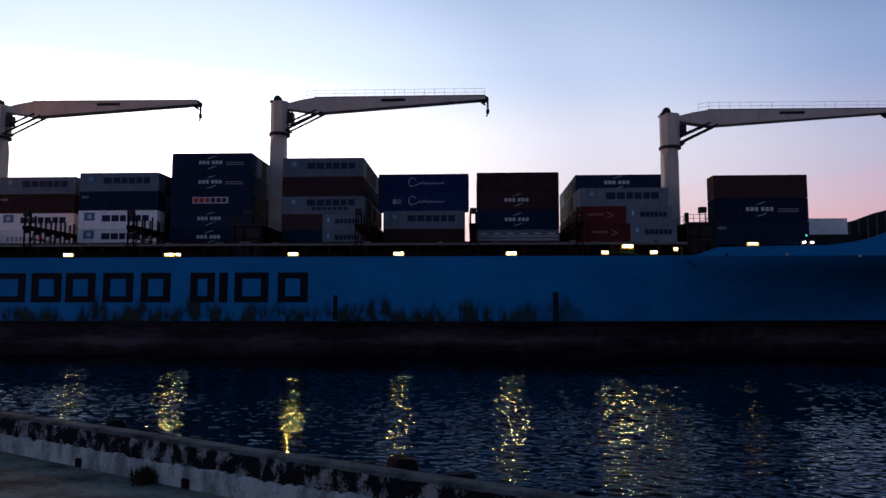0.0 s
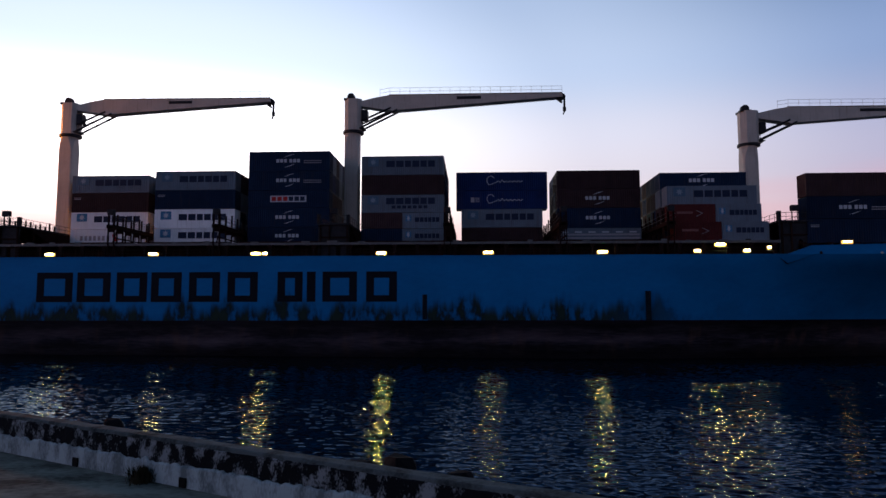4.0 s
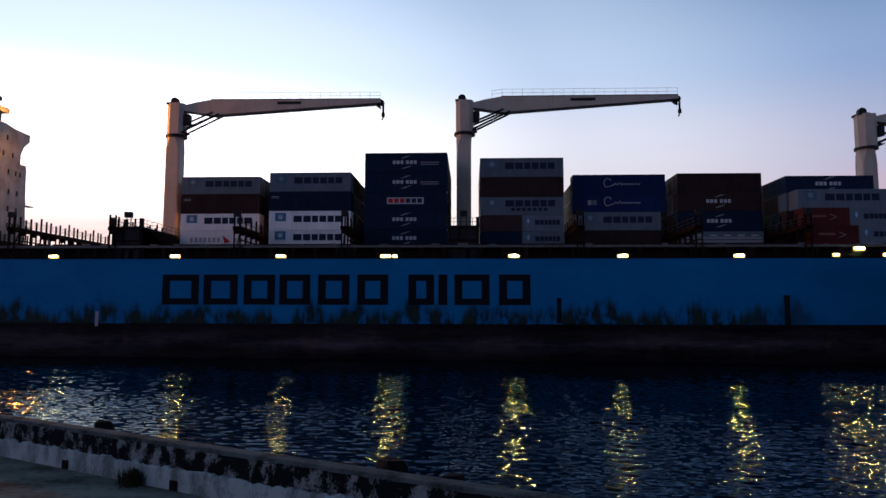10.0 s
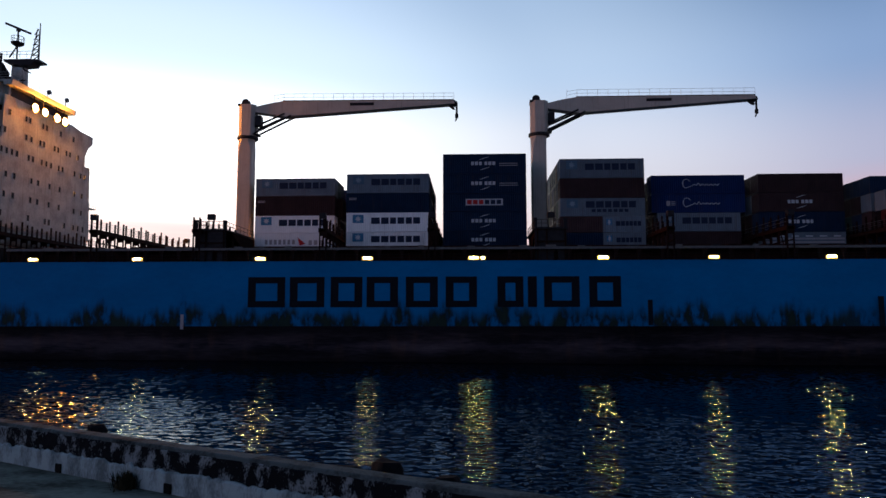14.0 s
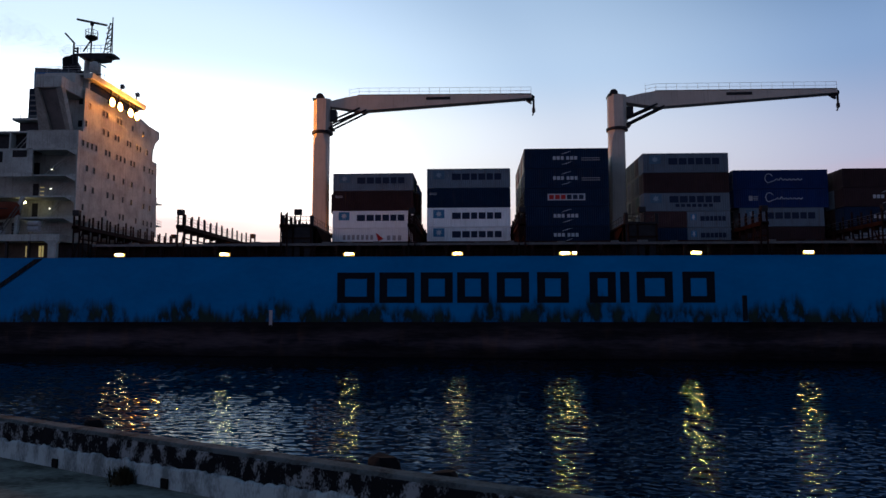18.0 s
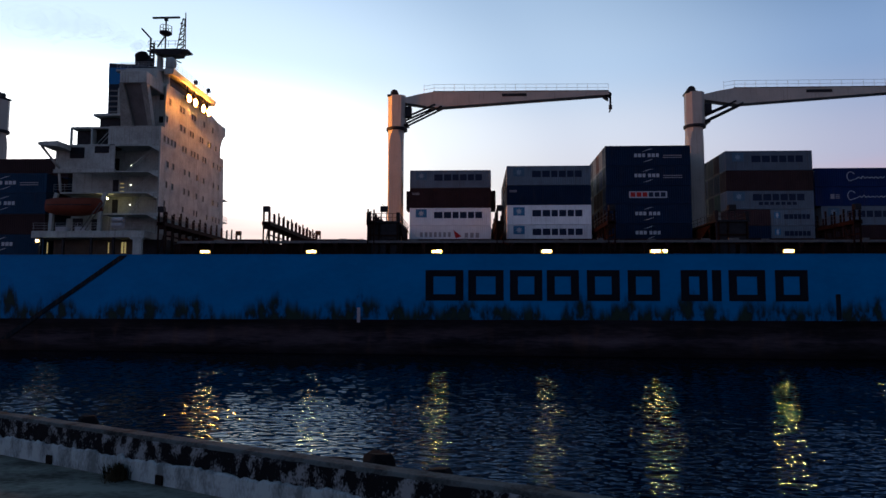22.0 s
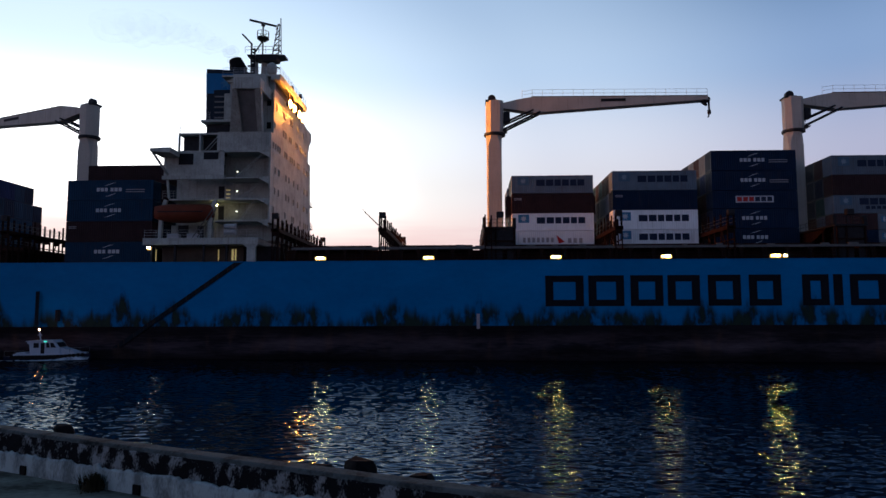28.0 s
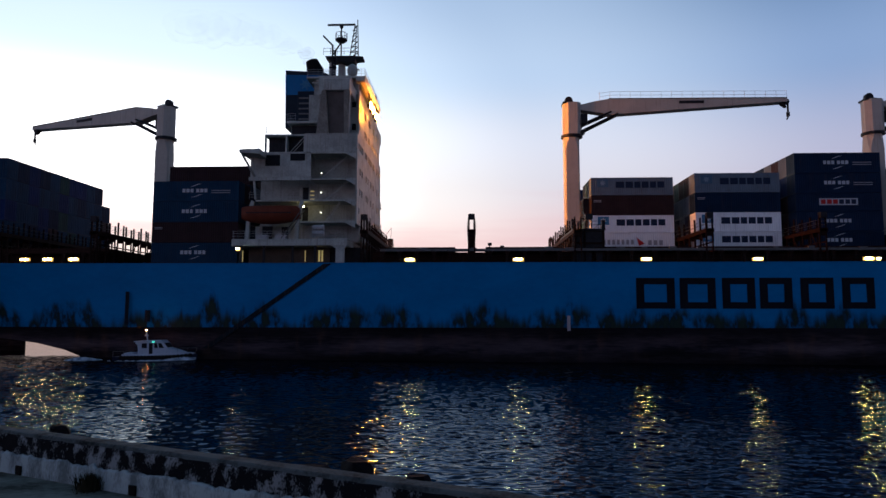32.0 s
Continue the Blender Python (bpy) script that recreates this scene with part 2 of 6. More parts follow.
BOAT_ORANGE = material("lifeboat_orange", (0.14, 0.036, 0.02), 0.45, vary=0.2, scale=1.2, streak=0.2)
LAMP_WARM = glowing("deck_lamp_glow", (0.88, 0.84, 0.30), 240.0)
LAMP_TIRED = glowing("ageing_deck_lamp_glow", (0.87, 0.84, 0.33), 140.0)
LAMP_DIM = glowing("dim_deck_lamp_glow", (0.84, 0.86, 0.48), 80.0)
LAMP_STERN = glowing("after_deck_lamp_glow", (0.85, 0.93, 0.82), 75.0)
LAMP_SCREENED = glowing("screened_deck_lamp_glow", (1.0, 0.80, 0.40), 12.0)
# glow of the plates that imitate the halo round the deck lamps
HALO_AMBER = glowing("deck_lamp_halo_glow", (1.0, 0.52, 0.11), 1.1)
LAMP_SODIUM = glowing("sodium_glow", (1.0, 0.30, 0.035), 3600.0)
# glow of the rings that imitate the orange halo of the flood lamps
SODIUM_HALO = glowing("sodium_halo_glow", (1.0, 0.50, 0.10), 1.25)
LAMP_DAVIT = glowing("davit_lamp_glow", (1.0, 0.82, 0.42), 24.0)
LAMP_COOL = glowing("white_deck_lamp_glow", (1.0, 0.95, 0.85), 30.0)
LAMP_GREEN = glowing("starboard_glow", (0.1, 1.0, 0.75), 1.3)
LAMP_WHITE = glowing("white_lamp_glow", (1.0, 0.92, 0.75), 3.0)
LAMP_ROOM = glowing("room_glow", (1.0, 0.78, 0.3), 0.22)
BOX = {
    "grey": material("container_grey", (0.135, 0.17, 0.205), 0.5, vary=0.2, scale=0.7, streak=0.35, random_tint=0.15),
    "white": material("container_white", (0.82, 0.82, 0.82), 0.5, vary=0.12, scale=0.7, streak=0.22, random_tint=0.06),
    "brown": material("container_brown", (0.048, 0.027, 0.029), 0.55, vary=0.3, scale=0.7, streak=0.3, random_tint=0.25),
    "navy": material("container_navy", (0.007, 0.021, 0.050), 0.5, vary=0.3, scale=0.7, streak=0.2, random_tint=0.2),
    "blue": material("container_blue", (0.007, 0.024, 0.095), 0.5, vary=0.25, scale=0.7, streak=0.2, random_tint=0.15),
    "teal": material("container_teal_blue", (0.010, 0.043, 0.088), 0.5, vary=0.25, scale=0.7, streak=0.2, random_tint=0.15),
    "red": material("container_red", (0.085, 0.018, 0.017), 0.5, vary=0.25, scale=0.7, streak=0.25, random_tint=0.15),
    "green": material("container_green", (0.015, 0.05, 0.05), 0.5, vary=0.25, scale=0.7, streak=0.25, random_tint=0.2),
}
MARK_WHITE = material("marking_white", (0.5, 0.51, 0.53), 0.5, vary=0.15, scale=3)
MARK_NAVY = material("marking_navy", (0.02, 0.03, 0.06), 0.5, vary=0.2, scale=3)
MARK_BLUE = material("marking_light_blue", (0.06, 0.19, 0.32), 0.5, vary=0.15, scale=3)
MARK_RED = material("marking_red", (0.45, 0.03, 0.03), 0.5, vary=0.15, scale=3)
MARK_FADED = material("marking_faded_blue", (0.085, 0.15, 0.21), 0.5, vary=0.2, scale=3)
MARK_STAR = material("marking_pale_blue", (0.24, 0.30, 0.34), 0.5, vary=0.2, scale=3)
MARK_ROSE = material("marking_faded_rose", (0.22, 0.10, 0.09), 0.5, vary=0.2, scale=3)
MARK_GREY = material("marking_grey", (0.35, 0.33, 0.34), 0.5, vary=0.15, scale=3)


# ---- mesh helpers ----
def part(name, bm, mat, parent=None, label="", smooth=False):
    me = bpy.data.meshes.new(name)
    bm.normal_update()
    bm.to_mesh(me)
    bm.free()
    for m in (mat if isinstance(mat, (list, tuple)) else [mat]):
        me.materials.append(m)
    if smooth:
        for p in me.polygons:
            p.use_smooth = True
    ob = new(name, me)
    if parent is not None:
        ob.parent = parent
    if label:
        tagged(ob, label)
    return ob


def box(bm, x0, x1, y0, y1, z0, z1, bevel=0.0):
    v = [bm.verts.new(p) for p in ((x0, y0, z0), (x1, y0, z0), (x1, y1, z0), (x0, y1, z0), (x0, y0, z1), (x1, y0, z1), (x1, y1, z1), (x0, y1, z1))]
    fs = [bm.faces.new([v[i] for i in f]) for f in ((0, 3, 2, 1), (4, 5, 6, 7), (0, 1, 5, 4), (1, 2, 6, 5), (2, 3, 7, 6), (3, 0, 4, 7))]
    if bevel:
        es = {e for f in fs for e in f.edges}
        bmesh.ops.bevel(bm, geom=list(es), offset=bevel, segments=1, affect="EDGES")
    return bm


def boxes(*dims, bevel=0.0):
    bm = bmesh.new()
    for d in dims:
        box(bm, *d, bevel=bevel)
    return bm


def rod(bm, p0, p1, r, n=8, r1=None):
    """A round bar from p0 to p1, closed at both ends."""
    p0, p1 = Vector(p0), Vector(p1)
    d = (p1 - p0).normalized()
    a = d.cross(Vector((0, 0, 1)) if abs(d.z) < 0.9 else Vector((1, 0, 0))).normalized()
    b = d.cross(a)
    r1 = r if r1 is None else r1
    rings = []
    for p, q in ((p0, r), (p1, r1)):
        rings.append([bm.verts.new(p + (a * math.cos(k * 2 * math.pi / n) + b * math.sin(k * 2 * math.pi / n)) * q) for k in range(n)])
    for k in range(n):
        bm.faces.new((rings[0][k], rings[0][(k + 1) % n], rings[1][(k + 1) % n], rings[1][k]))
    bm.faces.new(rings[0][::-1])
    bm.faces.new(rings[1])
    return bm


def rods(pairs, r, n=6):
    bm = bmesh.new()
    for p0, p1 in pairs:
        rod(bm, p0, p1, r, n)
    return bm


def prism(bm, outline, y0, y1, axis="y"):
    """An outline of (a, b) pushed from y0 to y1 along an axis."""
    def at(p, w):
        return (p[0], w, p[1]) if axis == "y" else (w, p[0], p[1]) if axis == "x" else (p[0], p[1], w)
    lo = [bm.verts.new(at(p, y0)) for p in outline]
    hi = [bm.verts.new(at(p, y1)) for p in outline]
    n = len(outline)
    for k in range(n):
        bm.faces.new((lo[k], lo[(k + 1) % n], hi[(k + 1) % n], hi[k]))
    bm.faces.new(lo[::-1])
    bm.faces.new(hi)
    bmesh.ops.recalc_face_normals(bm, faces=bm.faces[:])
    return bm


def lathe(bm, profile, cx, cy, n=24):
    """A turned solid round the upright through (cx, cy); profile of (radius, z)."""
    rings = [[bm.verts.new((cx + r * math.cos(k * 2 * math.pi / n), cy + r * math.sin(k * 2 * math.pi / n), z)) for k in range(n)] for r, z in profile]
    for a, b in zip(rings, rings[1:]):
        for k in range(n):
            bm.faces.new((a[k], a[(k + 1) % n], b[(k + 1) % n], b[k]))
    bm.faces.new(rings[0][::-1])
    bm.faces.new(rings[-1])
    return bm


def grid_rows(rows, closed=False):
    """A skin over rows of points."""
    bm = bmesh.new()
    vs = [[bm.verts.new(p) for p in r] for r in rows]
    for a, b in zip(vs, vs[1:]):
        m = len(a)
        for k in range(m if closed else m - 1):
            bm.faces.new((a[k], a[(k + 1) % m], b[(k + 1) % m], b[k]))
    bmesh.ops.recalc_face_normals(bm, faces=bm.faces[:])
    return bm


def glide(x, pts):
    """A smooth line through (x, value) pairs."""
    if x <= pts[0][0]:
        return pts[0][1]
    for (a, va), (b, vb) in zip(pts, pts[1:]):
        if x <= b:
            s = (x - a) / (b - a)
            return va + (vb - va) * s
    return pts[-1][1]


# ---- the ship ----
BEAM = 30.2
MID = BEAM / 2
DECK = 12.98
BOOT_Z = 4.68
ship = tagged(new("container_ship"), "large light-blue container ship with rust-streaked hull under way", "ship")


def half_breadth(x, z):
    """Half of the hull's width at a station and a height."""
    deck = glide(x, [(-152, 15.2), (-140, 16.0), (-120, MID), (66, MID), (76, 15.0), (86, 12.0), (95, 7.5), (103, 0.4)])
    water = glide(x, [(-152, 7.0), (-140, 9.0), (-125, 13.0), (-105, MID), (-92, MID), (22, MID), (34, 14.0), (48, 10.6), (60, 6.4), (76, 2.2), (92, 0.8), (97, 0.3), (103, 0.1)])
    s = min(1.0, max(0.0, z / 12.6))
    return water + (deck - water) * s ** glide(x, [(30, 1.1), (48, 1.5), (62, 2.2), (76, 2.6), (90, 2.8)])


def keel(x):
    """The lowest line of the hull, which rises to the counter aft and at the stem."""
    return glide(x, [(-152, 5.2), (-142, 4.6), (-134, 3.3), (-126.8, 2.55), (-122.6, 1.65), (-120.6, 0.9), (-119.4, -0.4), (-117, -4), (90, -4), (97, -1.0), (103, 8.0)])


def sheer(x):
    return glide(x, [(-152, DECK), (48.5, DECK), (49.6, DECK), (52.6, 14.05), (60, 14.2), (66, 14.25), (69, 14.55), (71.5, 15.1), (75.5, 16.4), (80, 18.0), (84, 19.5), (90, 21.0), (103, 23.5)])


XS = [-152, -149, -146, -142, -138, -134, -130, -126.8, -122.6, -120.6, -119.4, -117, -112, -105, -98, -92, -80, -60, -40, -20, 0, 20, 34, 41, 48.5, 49.6, 51, 52.6, 56, 60, 64, 66, 68, 69.5, 71.5, 73.5, 76, 78, 80, 84, 88, 92, 95, 98, 101, 103]


def hull_skin(z_low, z_high, steps, stations=XS):
    bm = bmesh.new()
    for side in (-1, 1):
        rows = []
        for x in stations:
            lo, hi = max(keel(x), z_low(x)), z_high(x)
            rows.append([(x, MID + side * half_breadth(x, lo + (hi - lo) * k / steps), lo + (max(hi, lo + 0.01) - lo) * k / steps) for k in range(steps + 1)])
        vs = [[bm.verts.new(p) for p in r] for r in rows]
        for a, b in zip(vs, vs[1:]):
            for k in range(steps):
                bm.faces.new((a[k], b[k], b[k + 1], a[k + 1]) if side < 0 else (a[k], a[k + 1], b[k + 1], b[k]))
    return bm


def build_hull():
    part("hull_side", hull_skin(lambda x: BOOT_Z, lambda x: DECK, 10), HULL_BLUE, ship, "light-blue painted steel hull side with rust runs", smooth=True)
    part("forecastle_plating", hull_skin(lambda x: DECK, lambda x: max(sheer(x), DECK + 0.01), 4, [x for x in XS if x > 48]), HULL_BLUE, ship, "light-blue raised plating of the forecastle")
    part("boot_topping", hull_skin(lambda x: -4.0, lambda x: BOOT_Z, 5), BOOT, ship, "dull brown antifouling paint", smooth=True)
    bm = bmesh.new()
    for a, b in zip(XS, XS[1:]):
        q = [(a, -1), (b, -1), (b, 1), (a, 1)]
        bm.faces.new([bm.verts.new((x, MID + s * (half_breadth(x, sheer(x)) - 0.02), sheer(x) - (0.35 if x < 49 else 1.2))) for x, s in q])
    bmesh.ops.solidify(bm, geom=bm.faces[:], thickness=0.05)
    part("main_deck", bm, DECK_RED, ship)
    bm = bmesh.new()
    for a, b in zip(XS, XS[1:]):
        q = [(a, -1), (b, -1), (b, 1), (a, 1)]
        bm.faces.new([bm.verts.new((x, MID + s * (half_breadth(x, max(keel(x), 0)) - 0.02), keel(x) + 0.02)) for x, s in q])
    part("hull_bottom", bm, BOOT, ship)
    part("transom", boxes((-152.2, -151.9, 1.0, BEAM - 1.0, 5.0, DECK)), HULL_BLUE, ship)
    part("rudder", prism(bmesh.new(), [(-141.6, -4), (-137.0, -4), (-137.2, 2.6), (-141.2, 3.0)], MID - 0.4, MID + 0.4), BOOT, ship, "dark rudder blade under the counter")
    part("gunwale", grid_rows([[(x, MID - half_breadth(x, sheer(x)) - 0.06, sheer(x) - 0.02), (x, MID - half_breadth(x, sheer(x)) - 0.06, sheer(x) + 0.06), (x, MID - half_breadth(x, sheer(x)) + 0.25, sheer(x) + 0.06)] for x in XS]), HULL_BLUE, ship)
    # slanting rub strip below the house
    part("rubbing_strip", prism(bmesh.new(), [(-86.8, 12.9), (-87.8, 12.9), (-103.4, 2.0), (-102.4, 2.0)], -0.12, 0.4), STAIN, ship, "dark slanting strip across the hull side")
    # marks on the plating
    for x, z0, z1, w in ((32.0, 4.7, 8.4, 0.7), (-113.6, 5.0, 9.3, 0.5), (-110.8, 5.4, 6.9, 0.7), (3.6, 4.8, 8.0, 0.6)):
        part("fender_bar", boxes((x - w / 2, x + w / 2, -0.05, 0.02, z0, z1), bevel=0.02), STAIN, ship, "dark worn vertical bar on the plating")
    part("pale_mark", boxes((-56.5, -56.1, -0.02, 0.02, 4.3, 6.2)), MARK_GREY, ship)
    # the name across the hull side, as plain outlined blocks
    widths = [(-47.75, -42.9), (-42.3, -37.8), (-37.0, -32.9), (-32.35, -28.3), (-27.3, -23.2), (-22.2, -18.2), (-15.6, -12.3), (-11.75, -10.6), (-9.7, -5.2), (-4.0, 0.0)]
    for a, b in widths:
        t = 0.82
        bm = boxes((a, b, -0.03, 0.02, 7.1, 11.0)) if b - a < 2 else boxes((a, b, -0.03, 0.02, 7.1, 7.1 + t), (a, b, -0.03, 0.02, 11.0 - t, 11.0), (a, a + t + 0.2, -0.03, 0.02, 7.1 + t, 11.0 - t), (b - t - 0.2, b, -0.03, 0.02, 7.1 + t, 11.0 - t))
        part("hull_letter_block", bm, LETTER_DARK, ship)


build_hull()


# ---- deck fittings ----
BAYS = [(-80.5, -71.0), (-66.5, -57.0), (-51.3, -38.9), (-37.0, -24.7), (-23.0, -10.8), (-6.6, 5.8), (7.2, 21.0), (22.0, 34.3), (36.0, 48.6), (51.6, 65.6), (-112.4, -99.8), (-146.5, -134.0), (-130.8, -119.9)]


def build_bays():
    for a, b in BAYS:
        low = -113 < a < -100
        top = 13.25 if low else 15.6
        part("hatch_coaming", boxes((a, b, 3.4, BEAM - 3.4, DECK - 0.3, top - 0.55)), DECK_RED, ship)
        cover = bmesh.new()
        for k in range(3):
            y0 = 6.2 + k * (BEAM - 7.8) / 3
            box(cover, a - 0.15, b + 0.15, y0, y0 + (BEAM - 7.8) / 3 - 0.06, top - 0.5, top)
        part("hatch_cover", cover, DECK_RED, ship)
        # lower stool that carries the outer rows over the side passage
        ledge = top if low else 14.88
        part("hatch_stool", boxes((a - 0.15, b + 0.15, 1.6, 6.14, ledge - 0.4, ledge)), DECK_RED, ship)
        if not low:
            for k in range(5):
                x = a + 0.3 + (b - a - 0.6) * k / 4
                part("passage_pillar", boxes((x - 0.16, x + 0.16, 0.55, 0.95, DECK - 0.3, 14.55), (x - 0.35, x + 0.35, 0.5, 1.0, 14.25, 14.53)), BRIDGE_RED, ship)
    part("side_girder", boxes((-80.5, 49.0, 0.5, 1.5, 14.55, 14.85)), GREY_STEEL, ship)
    part("passage_rail", rods([((-82, 0.16, DECK + 0.5 + 0.4 * k), (49, 0.16, DECK + 0.5 + 0.4 * k)) for k in range(2)], 0.02, 4), DARK_STEEL, ship)
    part("side_casing", boxes((-150.0, -120.0, 3.0, 3.3, DECK - 0.3, 15.3)), DECK_RED, ship)
    part("side_casing", boxes((-82.0, 49.0, 3.0, 3.3, DECK - 0.3, 14.6)), DECK_RED, ship)


build_bays()
FAIRLEADS = [(53.7, 13.15, DARK_STEEL), (61.2, 13.1, RAIL_WHITE), (70.2, 12.9, RAIL_WHITE)]
bin_rng = random.Random(21)
for k in range(38):
    bx = -79.5 + 3.35 * k + bin_rng.uniform(-0.8, 0.8)
    part("lashing_bin", boxes((bx, bx + bin_rng.uniform(0.5, 1.3), 0.52, 0.84, 14.85, 14.85 + bin_rng.uniform(0.10, 0.26)), bevel=0.02), bin_rng.choice([GREY_STEEL, GREY_STEEL, DARK_STEEL, BRIDGE_RED]), ship)
for fx, fz, fm in FAIRLEADS:
    part("fairlead", lathe(bmesh.new(), [(0.08, -0.1), (0.16, -0.08), (0.19, 0.0), (0.16, 0.08)], 0, 0, 12), fm, ship).matrix_basis = pose(fx, MID - half_breadth(fx, fz) - 0.02, fz, 90)
part("breakwater", prism(bmesh.new(), [(66.2, 12.8), (76.5, 12.8), (76.5, 16.7), (68.6, 16.7), (66.2, 15.9)], 9.6, 27.6), DARK_STEEL, ship, "dark breakwater before the foremost containers")
forecastle = part("forecastle_screen", prism(bmesh.new(), [(75.4, 15.0), (92.0, 16.0), (92.0, 23.2), (84.0, 21.2), (79.5, 20.1), (76.5, 19.0), (75.4, 18.75)], 12.6, 12.9), DARK_STEEL, ship, "dark stiffened screen rising along the forecastle")
for k in range(12):
    fx = 75.8 + 1.3 * k
    part("screen_stiffener", boxes((fx, fx + 0.14, 12.45, 12.6, 15.4, 18.6 + 0.33 * (fx - 75.8))), GREY_STEEL, forecastle)
part("green_deck_light", boxes((64.05, 64.3, 0.9, 1.1, 15.55, 15.75), bevel=0.03), LAMP_GREEN, ship)


def lashing_bridge(x, boxed=True):
    """A walkway across the ship between two bays: uprights, braced feet, rail, posts and an end box."""
    y0, y1 = 0.0, 30.1
    top, walk_z = 19.25, 17.35
    lb = part("lashing_bridge", boxes((x - 0.55, x + 0.55, y0 + 0.1, y1 - 0.1, walk_z - 0.12, walk_z), (x - 0.55, x - 0.4, y0 + 0.1, y1 - 0.1, walk_z - 0.5, walk_z - 0.1), (x + 0.4, x + 0.55, y0 + 0.1, y1 - 0.1, walk_z - 0.5, walk_z - 0.1)), BRIDGE_RED, ship, "rusty red lashing bridge across the deck")
    n = 13
    for k in range(n + 1):
        y = y0 + 0.35 + (y1 - y0 - 0.7) * k / n
        high = 19.0 if k % 3 else 19.35
        bm = boxes((x - 0.48, x - 0.33, y - 0.09, y + 0.09, DECK - 0.3, walk_z - 0.1), (x + 0.33, x + 0.48, y - 0.09, y + 0.09, DECK - 0.3, walk_z - 0.1), (x - 0.48, x - 0.3, y - 0.10, y + 0.10, walk_z, high - (0.0 if k else 0.4)), (x + 0.3, x + 0.48, y - 0.09, y + 0.09, walk_z, high - 0.45))
        box(bm, x - 0.3, x + 0.3, y - 0.05, y + 0.05, walk_z - 1.0, walk_z - 0.4)
        part("lashing_post", bm, BRIDGE_RED, lb)
    part("brace", rods([((x - 0.36, y0 + 0.4 + 5.0 * k, 13.0), (x - 0.36, y0 + 2.6 + 5.0 * k, walk_z - 0.2)) for k in range(6)] + [((x + 0.36, y0 + 0.4, 15.6), (x + 0.36, y1 - 0.4, 15.6))], 0.09, 6), BRIDGE_RED, lb)
    part("handrail", rods([((x + s * 0.56, y0 + 0.1, walk_z + h), (x + s * 0.56, y1 - 0.1, walk_z + h)) for s in (-1, 1) for h in (0.5, 1.0)], 0.025, 4), GREY_STEEL, lb)
    for y in (y0 - 0.1, y1 - 0.6) if boxed else (y1 - 0.6,):
        part("end_box", boxes((x - 0.42, x + 0.42, y, y + 0.7, 18.62, 19.35), bevel=0.04), DARK_STEEL, lb, "dark box on a post at the walkway end")
        part("box_post", boxes((x - 0.36, x - 0.24, y + 0.3, y + 0.42, walk_z, 18.62), (x + 0.24, x + 0.36, y + 0.3, y + 0.42, walk_z, 18.62)), BRIDGE_RED, lb)
    return lb


for bx in (-82.6, -68.6, -38.2, -24.0, 6.5, 21.5, 35.2, -118.6, -132.4):
    lashing_bridge(bx)
lashing_bridge(-54.9, False)


def deck_lamp(x, z=13.42, w=1.15, mat=None, y=-0.02):
    fit = part("deck_lamp", prism(bmesh.new(), [(y, z + 0.18), (y + 0.3, z + 0.18), (y + 0.3, z - 0.42), (y + 0.36, z - 0.42), (y + 0.36, z + 0.27), (y, z + 0.27)], x - w / 2 - 0.15, x + w / 2 + 0.15, axis="x"), DARK_STEEL, ship, "lit strip lamp over the ship's rail")
    part("lamp_tube", boxes((x - w * 0.44, x + w * 0.44, y + 0.04, y + 0.16, z - 0.06, z + 0.1), bevel=0.03), mat or LAMP_WARM, fit)
    # added glowing plate behind the tube, imitates the lamp's amber halo
    if mat is not LAMP_COOL:
        part("lamp_halo_plate", boxes((x - w * 0.62, x + w * 0.62, y + 0.18, y + 0.29, z - 0.26, z + 0.17), bevel=0.05), HALO_AMBER, fit)


for lx, lit in ((-76.6, LAMP_DIM), (-62.6, LAMP_DIM), (-46.3, LAMP_TIRED), (-32.3, LAMP_DIM), (-18.6, LAMP_TIRED), (-2.1, LAMP_WARM), (11.8, LAMP_TIRED), (26.4, LAMP_WARM)):
    deck_lamp(lx, mat=lit)
deck_lamp(-17.4, w=0.5, mat=LAMP_DIM)
for lx in (38.4, 44.6):
    deck_lamp(lx, 13.5, 0.75, LAMP_DIM)
deck_lamp(41.3, 14.3, 1.2, LAMP_WARM)
deck_lamp(57.1, 14.55, 1.2, LAMP_SCREENED, y=0.0)
for lx in (-127.8, -124.7, -121.2):
    deck_lamp(lx, 13.6, 1.2, LAMP_DIM)
for lx, lz, lit in ((-99.2, 14.9, LAMP_STERN), (47.4, 13.9, LAMP_DIM)):
    deck_lamp(lx, lz, 0.45, lit)
for lx in (63.6, 64.6):
    deck_lamp(lx, 14.7, 0.35, LAMP_COOL, y=0.3)


# ---- deck cranes ----
def pillar_skin(x, y, low, drop):
    """A square pillar with worn corners that passes into a round neck under the slewing ring."""
    def ring(r, chamfer, z):
        if chamfer is None:
            return [(x + r * math.cos(a), y + r * math.sin(a), z) for a in [math.radians(22.5 + 45 * k) for k in range(8)]]
        c = r - chamfer
        return [(x + px, y + py, z) for px, py in ((r, c), (c, r), (-c, r), (-r, c), (-r, -c), (-c, -r), (c, -r), (r, -c))]
    bm = grid_rows([ring(1.1, 0.18, low), ring(1.1, 0.18, 30.9 - drop), ring(1.14, 0.45, 32.1 - drop), ring(1.27, None, 32.6 - drop), ring(1.3, None, 33.0 - drop)], closed=True)
    bm.verts.ensure_lookup_table()
    bm.faces.new([v for v in bm.verts[-8:]])
    return bm


